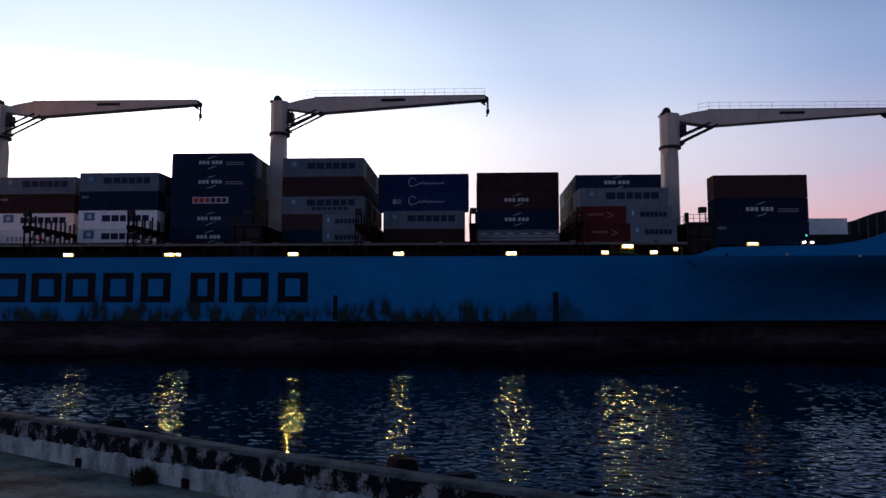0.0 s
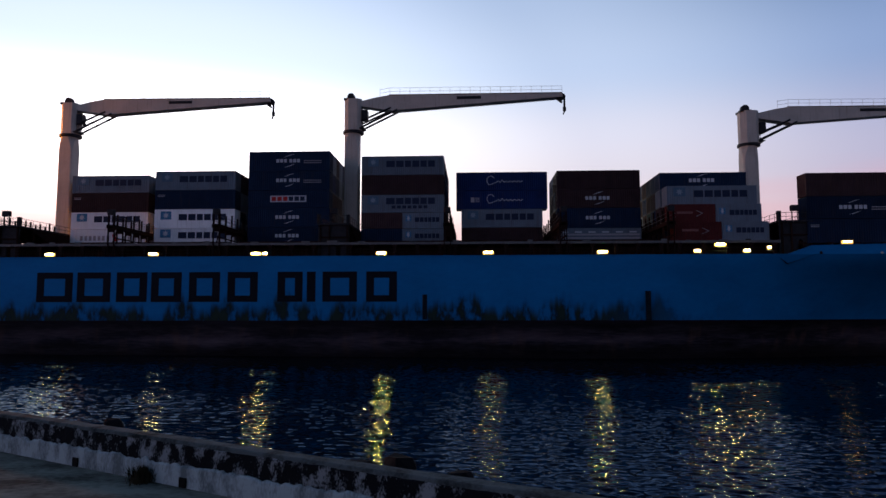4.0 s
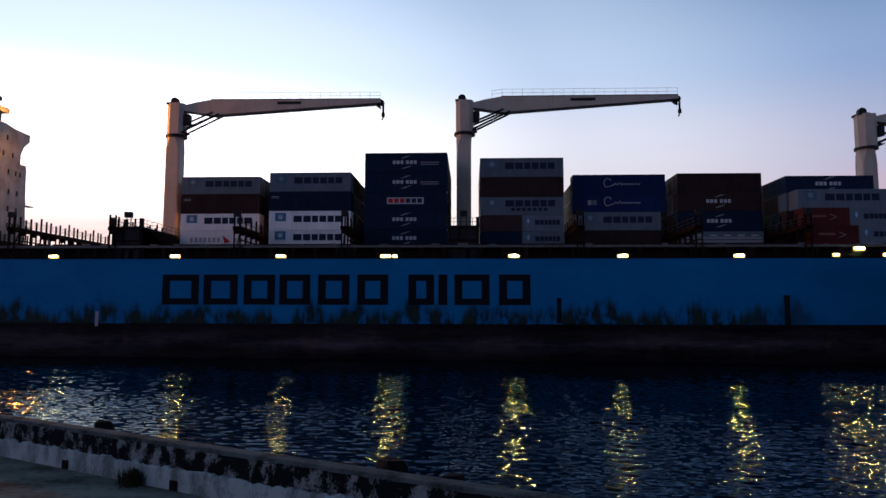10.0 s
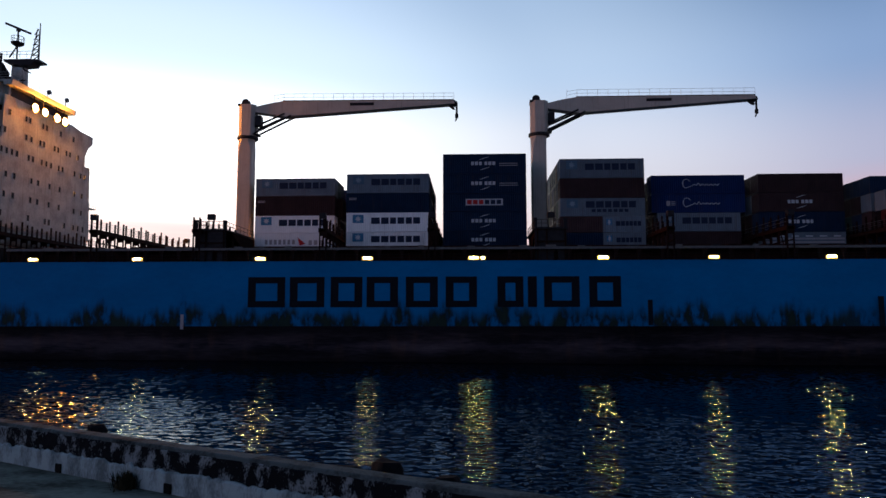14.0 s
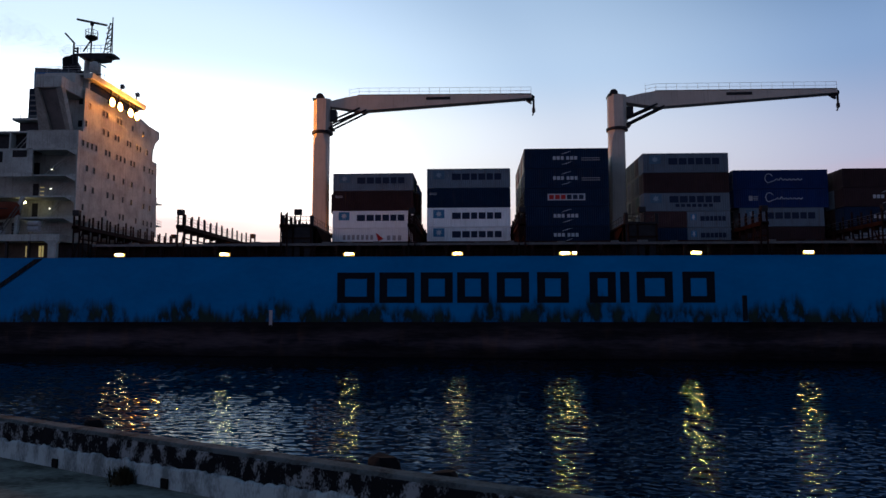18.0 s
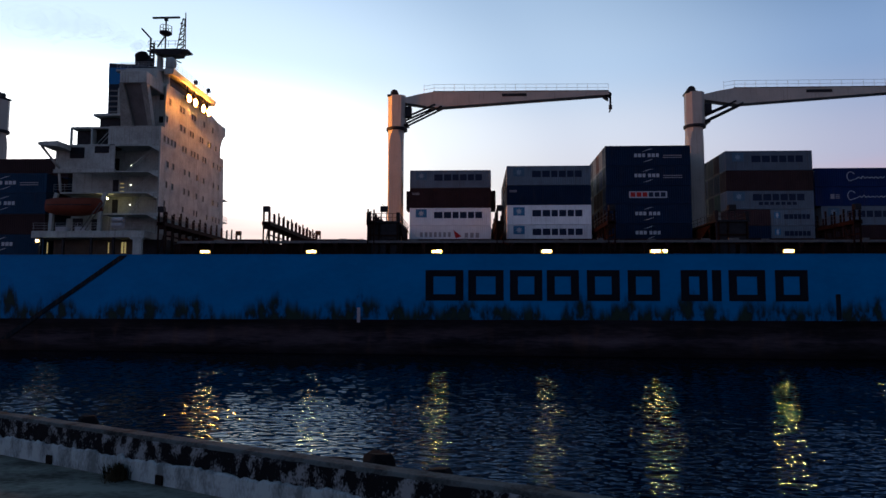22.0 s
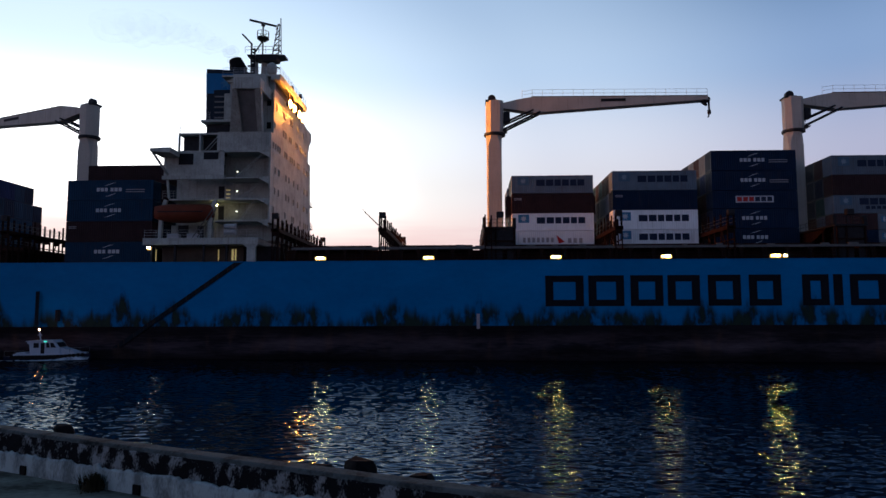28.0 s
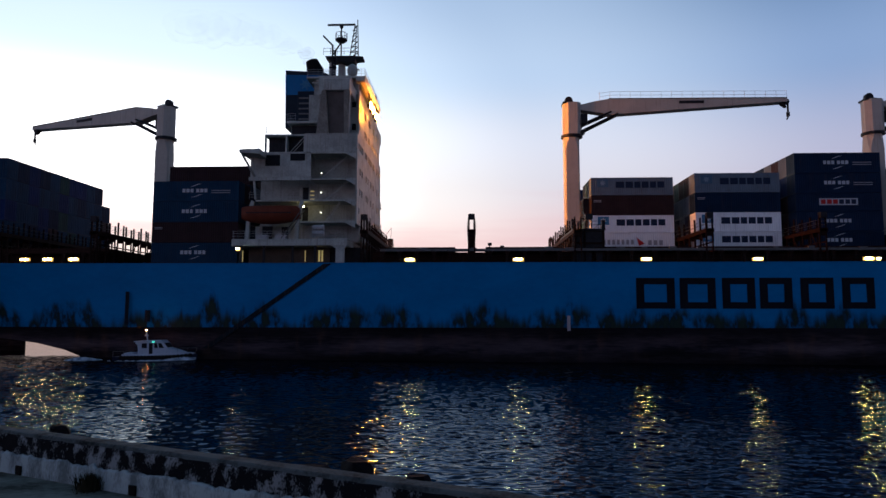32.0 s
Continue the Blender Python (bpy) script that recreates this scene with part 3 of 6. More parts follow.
def deck_crane(x, top, mast_low, jib=31.9, heading=0.0):
    """A ship's crane: round pillar on a square base, slewing ring, housing, box jib with rail, strut pair and hook block."""
    y = 15.0
    drop = 38.6 - top
    c = part("deck_crane", pillar_skin(x - 0.12, y, mast_low, drop), CRANE_CREAM, ship, "tall cream deck crane with its jib stowed level", smooth=False)
    part("slewing_ring", lathe(bmesh.new(), [(1.35, 33.0 - drop), (1.62, 33.05 - drop), (1.62, 33.4 - drop), (1.35, 33.45 - drop)], x, y, 28), DARK_STEEL, c)
    ca, sa = math.cos(radians(heading)), math.sin(radians(heading))

    def turn(p):
        return (x + p[0] * ca - p[1] * sa, y + p[0] * sa + p[1] * ca, p[2] - drop)

    def turned(bm):
        for v in bm.verts:
            v.co = turn(v.co)
        return bm
    part("crane_house", turned(prism(bmesh.new(), [(-1.32, -0.55), (-0.62, -1.25), (0.75, -1.25), (1.35, -0.7), (1.35, 0.7), (0.75, 1.25), (-0.62, 1.25), (-1.32, 0.55)], 33.4, 38.35, axis="z")), CRANE_CREAM, c)
    bm = bmesh.new()
    rod(bm, (-0.4, -0.35, 38.85), (-0.4, 0.35, 38.85), 0.6, 16)
    box(bm, -1.38, 0.3, -1.0, 1.0, 38.2, 38.5)
    part("top_sheave", turned(bm), DARK_STEEL, c)
    # box jib: slender heel, deepest at the knee, tapering to the tip
    part("jib", turned(prism(bmesh.new(), [(1.0, 37.95), (3.4, 38.5), (5.6, 38.85), (jib, 38.6), (jib + 0.1, 38.05), (7.2, 36.5), (6.4, 36.35), (2.2, 37.05), (1.0, 37.2)], -0.8, 0.8)), CRANE_CREAM, c, "tapered cream box-girder jib")
    part("jib_plate", turned(boxes((16.0, 19.7, -0.83, 0.83, 37.95, 38.4))), DARK_STEEL, c, "dark name plate on the jib")
    part("jib_edge", turned(prism(bmesh.new(), [(5.6, 38.84), (jib, 38.59), (jib, 38.69), (5.6, 38.94)], -0.86, 0.86)), DARK_STEEL, c)
    part("jib_rail", turned(rods([((4.2, -0.7, 38.7 + h), (5.8, -0.7, 38.95 + h)) for h in (0.5, 1.05)] + [((5.8, -0.7, 38.95 + h), (jib, -0.7, 38.65 + h)) for h in (0.5, 1.05)] + [((4.2 + (jib - 4.2) * k / 18, -0.7, 38.5), (4.2 + (jib - 4.2) * k / 18, -0.7, 39.98 - 0.28 * k / 18)) for k in range(19)], 0.022, 4)), RAIL_WHITE, c)
    part("luffing_strut", turned(rods([((1.3, s * 0.75, 33.9), (6.9, s * 0.75, 36.6)) for s in (-1, 1)] + [((1.3, s * 0.75, 34.9), (5.9, s * 0.75, 36.9)) for s in (-1, 1)], 0.16, 8)), DARK_STEEL, c)
    part("crane_cabin", turned(boxes((1.35, 2.3, -1.0, 0.2, 35.0, 36.6), bevel=0.08)), DARK_STEEL, c)
    part("service_platform", turned(boxes((1.2, 1.9, -1.5, 0.6, 33.6, 33.72))), DARK_STEEL, c)
    part("ladder", turned(rods([((1.45, q, 33.7), (1.45, q, 37.2)) for q in (-0.9, -0.45)] + [((1.45, -0.9, 33.9 + 0.35 * k), (1.45, -0.45, 33.9 + 0.35 * k)) for k in range(10)], 0.03, 4)), DARK_STEEL, c)
    bm = bmesh.new()
    box(bm, jib - 0.5, jib + 0.2, -0.4, 0.4, 37.95, 38.68)
    rod(bm, (jib + 0.15, -0.3, 38.2), (jib + 0.15, 0.3, 38.2), 0.42, 12)
    prism(bm, [(jib - 0.9, 37.95), (jib - 0.1, 37.95), (jib + 0.1, 37.3), (jib - 0.2, 37.4)], -0.3, 0.3)
    part("tip_sheave", turned(bm), DARK_STEEL, c)
    bm = bmesh.new()
    rod(bm, (jib + 0.4, 0, 38.0), (jib + 0.4, 0, 36.5), 0.16, 8)
    rod(bm, (jib + 0.4, 0, 36.6), (jib + 0.4, 0, 36.0), 0.26, 10)
    rod(bm, (jib + 0.4, 0, 36.0), (jib + 0.2, 0, 35.5), 0.11, 6)
    part("hook_block", turned(bm), DARK_STEEL, c)
    part("pedestal", boxes((x - 1.75, x + 1.5, y - 1.7, y + 1.7, DECK - 0.3, 15.6)), BRIDGE_RED, c)
    return c


def crane_platform(x):
    """A broad dark working platform round a crane's foot, on raking brackets, with rails and a lamp box."""
    z = 17.45
    cp = part("crane_platform", boxes((x - 2.2, x + 2.05, 0.9, 13.4, z - 0.22, z)), DARK_STEEL, ship, "broad dark working platform at a crane's foot")
    for k in range(4):
        bx = x - 1.9 + 1.19 * k
        part("bracket", prism(bmesh.new(), [(3.4, z - 0.2), (13.4, z - 0.2), (13.4, 15.2), (9.0, 15.2)], bx, bx + 0.25, axis="x"), BRIDGE_RED, cp)
        if k != 2:
            part("platform_leg", boxes((bx, bx + 0.18, 1.0, 1.2, DECK - 0.3, z - 0.2)), BRIDGE_RED, cp)
            part("platform_leg", boxes((bx, bx + 0.18, 4.4, 4.6, DECK - 0.3, z - 0.2)), BRIDGE_RED, cp)
    part("leg_beam", boxes((x - 2.0, x + 1.95, 1.0, 1.2, 15.5, 15.68)), BRIDGE_RED, cp)
    # plated end under the platform, with a small arched hatchway
    arch = [(x + 0.55 + 0.3 * math.cos(a), 14.7 + 0.3 * math.sin(a)) for a in [math.pi * q / 8 for q in range(9)]]
    part("end_plate", prism(bmesh.new(), [(x + 1.98, 13.0), (x + 1.98, z - 0.24), (x - 2.15, z - 0.24), (x - 2.15, 13.0), (x + 0.25, 13.0)] + arch[::-1] + [(x + 0.85, 13.0)], 1.24, 1.34), DARK_STEEL, cp, "dark plating with an arched hatchway")
    part("corner_box", boxes((x - 2.3, x - 1.85, 1.05, 1.6, z, z + 1.25), bevel=0.03), DARK_STEEL, cp)
    part("corner_box", boxes((x + 1.6, x + 2.04, 1.05, 1.6, z, z + 1.15), bevel=0.03), DARK_STEEL, cp)
    pairs = [((x - 2.1, 1.0, z + h), (x + 1.95, 1.0, z + h)) for h in (0.5, 1.0)] + [((x + s, 1.0, z + h), (x + s, 13.0, z + h)) for s in (-2.1, 1.95) for h in (0.5, 1.0)]
    pairs += [((x - 2.1 + 0.81 * k, 1.0, z), (x - 2.1 + 0.81 * k, 1.0, z + 1.0)) for k in range(6)] + [((x + s, 1.0 + 1.5 * k, z), (x + s, 1.0 + 1.5 * k, z + 1.0)) for s in (-2.1, 1.95) for k in range(9)]
    part("guard_rail", rods(pairs, 0.03, 4), DARK_STEEL, cp)
    part("lamp_box", boxes((x - 0.5, x + 0.45, 1.0, 1.7, 18.7, 19.45), bevel=0.04), DARK_STEEL, cp, "dark box on two thin posts")
    part("box_leg", boxes((x - 0.42, x - 0.32, 1.3, 1.4, z, 18.7)), DARK_STEEL, cp)
    part("box_leg", boxes((x + 0.27, x + 0.37, 1.3, 1.4, z, 18.7)), DARK_STEEL, cp)


for px in (-53.3, -8.5, 51.3):
    crane_platform(px)
deck_crane(-53.3, 38.6, 15.4, heading=-0.6)
deck_crane(-8.5, 38.6, 15.4, heading=-1.5)
deck_crane(51.3, 35.9, 15.4, heading=-1.0)
deck_crane(-116.2, 38.9, 15.4, jib=31.0, heading=157.5)


# ---- superstructure ----
def window_part(x, y, z, w, h, parent, face):
    if face == "x":
        bm = boxes((x - 0.02, x + 0.03, y - w / 2, y + w / 2, z - h / 2, z + h / 2))
    else:
        bm = boxes((x - w / 2, x + w / 2, y - 0.03, y + 0.02, z - h / 2, z + h / 2))
    return part("window", bm, GLASS_DARK, parent)


def rail(pts, z, parent, h=1.05, step=1.5):
    """A thin guard rail along ground points."""
    pairs = []
    for (ax, ay), (bx, by) in zip(pts, pts[1:]):
        for k in (0.35, 0.7, 1.0):
            pairs.append(((ax, ay, z + h * k), (bx, by, z + h * k)))
        d = math.hypot(bx - ax, by - ay)
        for k in range(int(d / step) + 1):
            s = min(1.0, k * step / max(d, 0.01))
            pairs.append(((ax + (bx - ax) * s, ay + (by - ay) * s, z), (ax + (bx - ax) * s, ay + (by - ay) * s, z + h)))
    return part("guard_rail", rods(pairs, 0.022, 4), RAIL_WHITE, parent)


def build_house():
    FX = -83.9
    house = part("superstructure", boxes((-92.5, FX - 0.2, 5.2, 25.6, 16.3, 30.6), bevel=0.05), SHIP_CREAM, ship, "cream accommodation block with rows of small windows")
    part("after_house", boxes((-98.0, -92.4, 5.4, 25.4, 16.3, 28.2), bevel=0.05), SHIP_CREAM, house)
    # front wall with its flare at the far top corner
    part("front_wall", prism(bmesh.new(), [(2.0, 18.4), (25.7, 18.4), (25.1, 31.0), (23.6, 31.0), (23.6, 32.6), (24.4, 34.2), (25.7, 35.2), (25.7, 36.5), (22.0, 36.6), (19.4, 37.0), (3.2, 37.0), (3.0, 30.7), (2.0, 30.7)], FX - 0.2, FX, axis="x"), SHIP_CREAM, house, "cream front wall of the house")
    part("upper_block", boxes((-91.0, FX - 0.2, 3.6, 23.4, 30.6, 36.6), bevel=0.05), SHIP_CREAM, house)
    # side galleries: slabs, bulwarks, knees
    for z, x0 in ((28.1, -90.2), (24.5, -90.2), (21.6, -97.6), (18.7, -91.6)):
        part("gallery_deck", boxes((x0, FX - 0.2, 2.0, 5.2, z - 0.14, z + 0.08)), SHIP_CREAM, house)
        part("knee", prism(bmesh.new(), [(FX - 1.6, z - 0.14), (FX - 0.2, z - 0.14), (FX - 0.2, z - 0.9)], 2.0, 2.12), SHIP_CREAM, house)
    part("gallery_bulwark", boxes((-91.0, FX - 0.2, 2.0, 2.14, 28.2, 30.6)), SHIP_CREAM, house)
    part("top_rail", boxes((-91.1, FX - 0.15, 1.94, 2.2, 30.55, 30.72)), SHIP_CREAM, house)
    part("side_bulwark", boxes((-98.4, -90.2, 2.0, 2.16, 24.6, 28.1)), SHIP_CREAM, house)
    # dark panels on the closed bulwark paint the shade of its openings
    part("bulwark_opening", boxes((-96.4, -94.4, 1.96, 2.1, 26.3, 27.8)), GLASS_DARK, house)
    part("bulwark_opening", boxes((-93.0, -91.0, 1.96, 2.1, 27.0, 28.2)), GLASS_DARK, house)
    part("deck_edge", boxes((-98.6, -90.1, 1.9, 2.3, 24.3, 24.8)), SHIP_CREAM, house)
    # dark door-sized panels stand for shade at the back of the galleries
    for z in (25.0, 22.0, 19.2):
        part("gallery_shadow_door", boxes((-92.0, -91.2, 5.14, 5.22, z, z + 1.9)), DARK_STEEL, house)
    # bridge wings out to the ship's side on curved brackets, with a recess between the arms, its shade painted grey
    def slab(name, top, low, y_top, y_low, depth, mat, label=""):
        """A slanting plate: its top edge out at y_top, its foot in at y_low."""
        bm = bmesh.new()
        n = max(len(top), 2)
        a = [bm.verts.new((x, y_top, z)) for x, z in top] + [bm.verts.new((x, y_low, z)) for x, z in low[::-1]]
        b = [bm.verts.new(v.co + Vector((0, depth, 0))) for v in a]
        m = len(a)
        bm.faces.new(a)
        bm.faces.new(b[::-1])
        for k in range(m):
            bm.faces.new((a[k], b[k], b[(k + 1) % m], a[(k + 1) % m]))
        bmesh.ops.recalc_face_normals(bm, faces=bm.faces[:])
        return part(name, bm, mat, house, label)
    part("wing_box", boxes((-88.0, FX - 0.5, -1.6, 5.0, 35.5, 37.1), bevel=0.08), SHIP_CREAM, house, "cream bridge wing reaching over the ship's side")
    slab("wing_recess", [(-87.9, 35.5), (-84.9, 35.5)], [(-88.0, 30.7), (-85.7, 30.7)], -1.0, 2.5, 0.6, SHADE_LOUVRE_GREY, "recessed plate between the bracket arms, its shade painted grey")
    slab("bracket_arm", [(-85.2, 35.5), (-84.4, 35.5)], [(-85.8, 30.7), (-85.2, 30.7)], -1.5, 2.1, 0.9, SHIP_CREAM)
    slab("bracket_arm", [(-88.1, 35.5), (-87.6, 35.5)], [(-89.6, 30.7), (-87.9, 30.7)], -1.5, 2.1, 0.9, SHIP_CREAM)
    part("bridge_cheek", boxes((-89.4, -85.0, 2.4, 5.0, 36.2, 38.9), bevel=0.06), SHIP_CREAM, house)
    rail([(-88.0, -1.5), (FX - 0.6, -1.5)], 37.1, house)
    # wheelhouse with an overhanging visor
    part("wheelhouse", boxes((-90.5, FX - 0.3, 4.4, 18.8, 36.6, 39.0), bevel=0.05), SHIP_CREAM, house)
    part("wheelhouse_glass", boxes((FX - 0.3, FX - 0.24, 4.8, 18.4, 37.05, 38.35)), GLASS_DARK, house, "dark band of wheelhouse windows")
    part("visor", prism(bmesh.new(), [(FX - 0.6, 38.45), (FX + 0.6, 38.45), (FX + 0.75, 39.2), (FX - 0.6, 39.2)], 3.6, 19.2), SHIP_CREAM, house, "cream visor over the wheelhouse windows")
    part("roof_deck", boxes((-91.4, FX - 0.55, 3.6, 19.2, 38.95, 39.2)), SHIP_CREAM, house)
    part("stay_beam", rods([((-90.6, 3.6, 38.3), (-85.0, 4.4, 38.0)), ((-90.0, 3.4, 38.6), (-84.6, 5.4, 36.9))], 0.14, 6), SHIP_CREAM, house)
    # stepped after decks
    # its dark colour gives the shade of the openings between the posts
    part("after_block", boxes((-96.4, -91.0, 3.4, 24.0, 28.1, 30.5), bevel=0.04), DARK_STEEL, house)
    part("after_sill", boxes((-96.6, -90.9, 1.95, 3.4, 27.95, 28.2)), SHIP_CREAM, house)
    part("screen_post", boxes((-96.6, -96.35, 2.1, 2.35, 28.2, 30.5)), SHIP_CREAM, house)
    part("screen_post", boxes((-91.25, -91.0, 2.1, 2.35, 28.2, 30.5)), SHIP_CREAM, house)
    part("screen_stair", rods([((-93.4, 2.8, 28.2), (-91.4, 2.8, 30.4)), ((-93.1, 3.1, 28.2), (-91.1, 3.1, 30.4))], 0.06, 5), SHIP_CREAM, house)
    part("after_screen", boxes((-93.8, -93.6, 2.3, 4.0, 28.2, 30.5)), SHIP_CREAM, house)
    part("after_deck", boxes((-96.7, -90.9, 2.4, 24.6, 30.5, 30.75)), SHIP_CREAM, house)
    part("after_upper", boxes((-93.5, -90.9, 4.0, 23.0, 30.7, 32.4)), SHIP_CREAM, house)
    part("after_roof", boxes((-93.8, -89.6, 2.6, 23.6, 32.3, 32.65), bevel=0.06), SHIP_CREAM, house)
    casing = part("after_casing", boxes((-92.8, -90.5, 4.4, 20.0, 32.6, 37.4), bevel=0.05), FUNNEL_DARK, house, "dark engine casing behind the house")
    for k in range(5):
        part("louvre", boxes((-92.6, -90.9, 4.3, 4.42, 33.3 + 0.75 * k, 33.5 + 0.75 * k), bevel=0.02), SHADE_LOUVRE_GREY, casing)
    part("wing_platform", prism(bmesh.new(), [(-99.0, 27.5), (-99.0, 27.9), (-96.3, 28.0), (-96.3, 27.3), (-97.4, 27.35)], -1.0, 7.0), SHIP_CREAM, house, "cream wing platform on a bracket")
    part("wing_strut", rods([((-98.8, -0.6, 27.5), (-97.8, 2.2, 24.8)), ((-98.2, 2.0, 27.6), (-97.7, 2.3, 21.8))], 0.16, 6), SHIP_CREAM, house)
    rail([(-96.4, -0.9), (-98.9, -0.9), (-98.9, 7.0)], 27.9, house)
    rail([(-95.0, 2.5), (-96.6, 2.5), (-96.6, 12.0)], 30.75, house)
    rail([(-92.6, 2.7), (-93.7, 2.7), (-93.7, 10.0)], 32.65, house)
    # no real hollow: a dark plate paints the recess's shade
    part("open_recess", boxes((-93.3, -89.8, 3.5, 3.58, 30.85, 32.2), bevel=0.03), DARK_STEEL, house, "dark plate standing for the shade of a deck recess")
    rail([(-91.3, 3.7), (FX + 0.6, 3.7), (FX + 0.6, 19.1)], 39.2, house)
    rail([(-98.5, 2.1), (-91.7, 2.1)], 21.7, house)
    # dark slabs on the closed wall paint the shade in the doorways below the boat
    for x0, x1, z1 in ((-97.6, -96.2, 18.5), (-94.9, -94.0, 18.4), (-92.2, -91.5, 18.3)):
        part("open_doorway", boxes((x0, x1, 5.3, 5.41, 16.3, z1)), DARK_STEEL, house)
    part("lower_house", boxes((-98.6, FX - 0.3, 5.4, 25.4, 16.2, 18.5)), SHIP_CREAM, house)
    part("deck_casing", boxes((-98.4, -83.2, 3.2, 27.0, DECK - 0.3, 15.3)), DARK_STEEL, house)
    for z in (24.2, 20.4):
        part("side_platform", boxes((FX - 1.2, FX - 0.1, 25.6, 27.9, z, z + 0.12)), SHIP_CREAM, house)
        part("platform_rail", rods([((FX - 0.15, 25.7, z + h), (FX - 0.15, 27.8, z + h)) for h in (0.5, 1.0)] + [((FX - 0.15, 25.8 + 0.66 * k, z), (FX - 0.15, 25.8 + 0.66 * k, z + 1.0)) for k in range(4)], 0.03, 4), RAIL_WHITE, house)
    # funnel
    fun = part("funnel", prism(bmesh.new(), [(-96.2, 33.9), (-88.8, 33.9), (-88.3, 41.0), (-90.4, 42.3), (-96.3, 42.7)], 10.6, 19.4), FUNNEL_DARK, ship, "dark funnel with a light-blue band")
    part("funnel_band", prism(bmesh.new(), [(-96.24, 38.9), (-88.5, 38.9), (-88.32, 41.0), (-90.4, 41.8), (-96.3, 42.0)], 10.52, 19.48), FUNNEL_BLUE, fun)
    part("funnel_emblem", prism(bmesh.new(), [(-93.2 + 1.0 * c0, 40.5 + 1.0 * s0) for c0, s0 in [(math.cos(a) * r, math.sin(a) * r) for a, r in [(math.pi * q / 7, 1.0 if q % 2 else 0.45) for q in range(14)]]], 10.46, 10.56), MARK_BLUE, fun)
    bm = bmesh.new()
    rod(bm, (-92.5, 14.0, 42.2), (-92.7, 14.0, 44.0), 1.3, 16)
    rod(bm, (-92.6, 14.0, 43.6), (-93.2, 14.0, 45.3), 1.35, 16, 0.95)
    rod(bm, (-91.2, 15.0, 41.8), (-91.4, 15.0, 43.4), 0.7, 12)
    part("exhaust_stack", bm, SOOT, fun, "sooty exhaust cowl")
    # mast, platform, lattice, scanner cage, domes
    mast = part("signal_mast", lathe(lathe(bmesh.new(), [(0.5, 39.1), (0.5, 42.0), (0.45, 44.8)], -89.9, 13.5, 14), [(0.62, 39.1), (0.62, 42.0), (0.55, 44.8)], -88.4, 13.5, 14), SHIP_CREAM, ship, "cream signal mast with dark platform and scanners")
    part("mast_platform", prism(bmesh.new(), [(-90.7, 45.3), (-90.5, 44.9), (-89.6, 44.6), (-87.6, 44.3), (-86.2, 44.4), (-86.0, 44.8), (-84.9, 44.9), (-84.9, 45.15), (-86.6, 45.3)], 11.8, 13.7), DARK_STEEL, mast)
    part("platform_rail", rods([((-90.8, 11.3, 45.3 + h), (-85.6, 11.3, 45.3 + h)) for h in (0.5, 1.0)] + [((-90.8 + 1.04 * k, 11.3, 45.3), (-90.8 + 1.04 * k, 11.3, 46.3)) for k in range(6)], 0.03, 4), DARK_STEEL, mast)
    lat = []
    for k in range(6):
        z, d = 45.4 + 0.85 * k, 0.62 - 0.08 * k
        lat += [((-86.5 - d, 13.0, z), (-86.5 + d, 13.0, z + 0.1)), ((-86.4 - d, 13.0, z), (-86.3 + d * 0.8, 13.0, z + 0.85))]
    part("mast_lattice", rods([((-87.2, 13.0, 45.2), (-86.4, 13.2, 50.6)), ((-85.8, 13.0, 45.2), (-86.0, 13.2, 51.5)), ((-86.5, 13.8, 45.2), (-86.2, 13.4, 50.6))] + lat, 0.08, 5), DARK_STEEL, mast)
    part("scanner_post", rods([((-88.1, 11.2, 45.1), (-88.1, 11.2, 49.5)), ((-89.3, 11.2, 45.3), (-88.2, 11.2, 47.0))], 0.11, 6), DARK_STEEL, mast)
    part("scanner_cage", lathe(bmesh.new(), [(0.5, 47.1), (0.9, 47.4), (0.9, 47.6), (0.6, 47.65)], -88.1, 11.2, 14), DARK_STEEL, mast)
    part("cage_rail", rods([((-88.1 + 0.88 * math.cos(a), 11.2 + 0.88 * math.sin(a), 47.6), (-88.1 + 0.88 * math.cos(a), 11.2 + 0.88 * math.sin(a), 48.5)) for a in [math.pi * q / 4 for q in range(8)]] + [((-88.1 + 0.88 * math.cos(a), 11.2 + 0.88 * math.sin(a), 48.5), (-88.1 + 0.88 * math.cos(a + 0.785), 11.2 + 0.88 * math.sin(a + 0.785), 48.5)) for a in [math.pi * q / 4 for q in range(8)]], 0.04, 4), DARK_STEEL, mast)
    part("side_mast", rods([((-88.7, 7.8, 38.9), (-88.7, 7.8, 45.4)), ((-88.6, 7.8, 45.2), (-90.1, 7.8, 46.8)), ((-89.2, 7.8, 42.0), (-88.1, 7.8, 42.0)), ((-89.1, 7.8, 43.4), (-88.1, 7.8, 43.4)), ((-88.35, 8.2, 39.5), (-88.35, 8.2, 44.8))] + [((-88.75, 7.8, 39.6 + 0.45 * q), (-88.3, 8.2, 39.6 + 0.45 * q)) for q in range(12)], 0.13, 6), DARK_STEEL, mast)
    part("satellite_dome", lathe(bmesh.new(), [(0.2, 40.9), (0.7, 41.2), (0.78, 41.8), (0.66, 42.4), (0.25, 42.7)], -85.9, 8.6, 16), SHIP_CREAM, mast, smooth=True)
    part("dome_post", rods([((-85.9, 8.6, 39.1), (-85.9, 8.6, 41.0))], 0.16, 8), SHIP_CREAM, mast)
    part("aerial_post", rods([((-86.4, 10.4, 39.1), (-86.4, 10.4, 43.4)), ((-86.4, 10.4, 43.1), (-85.2, 10.4, 42.5)), ((-86.9, 10.4, 41.4), (-85.9, 10.4, 41.4))], 0.1, 6), DARK_STEEL, mast)
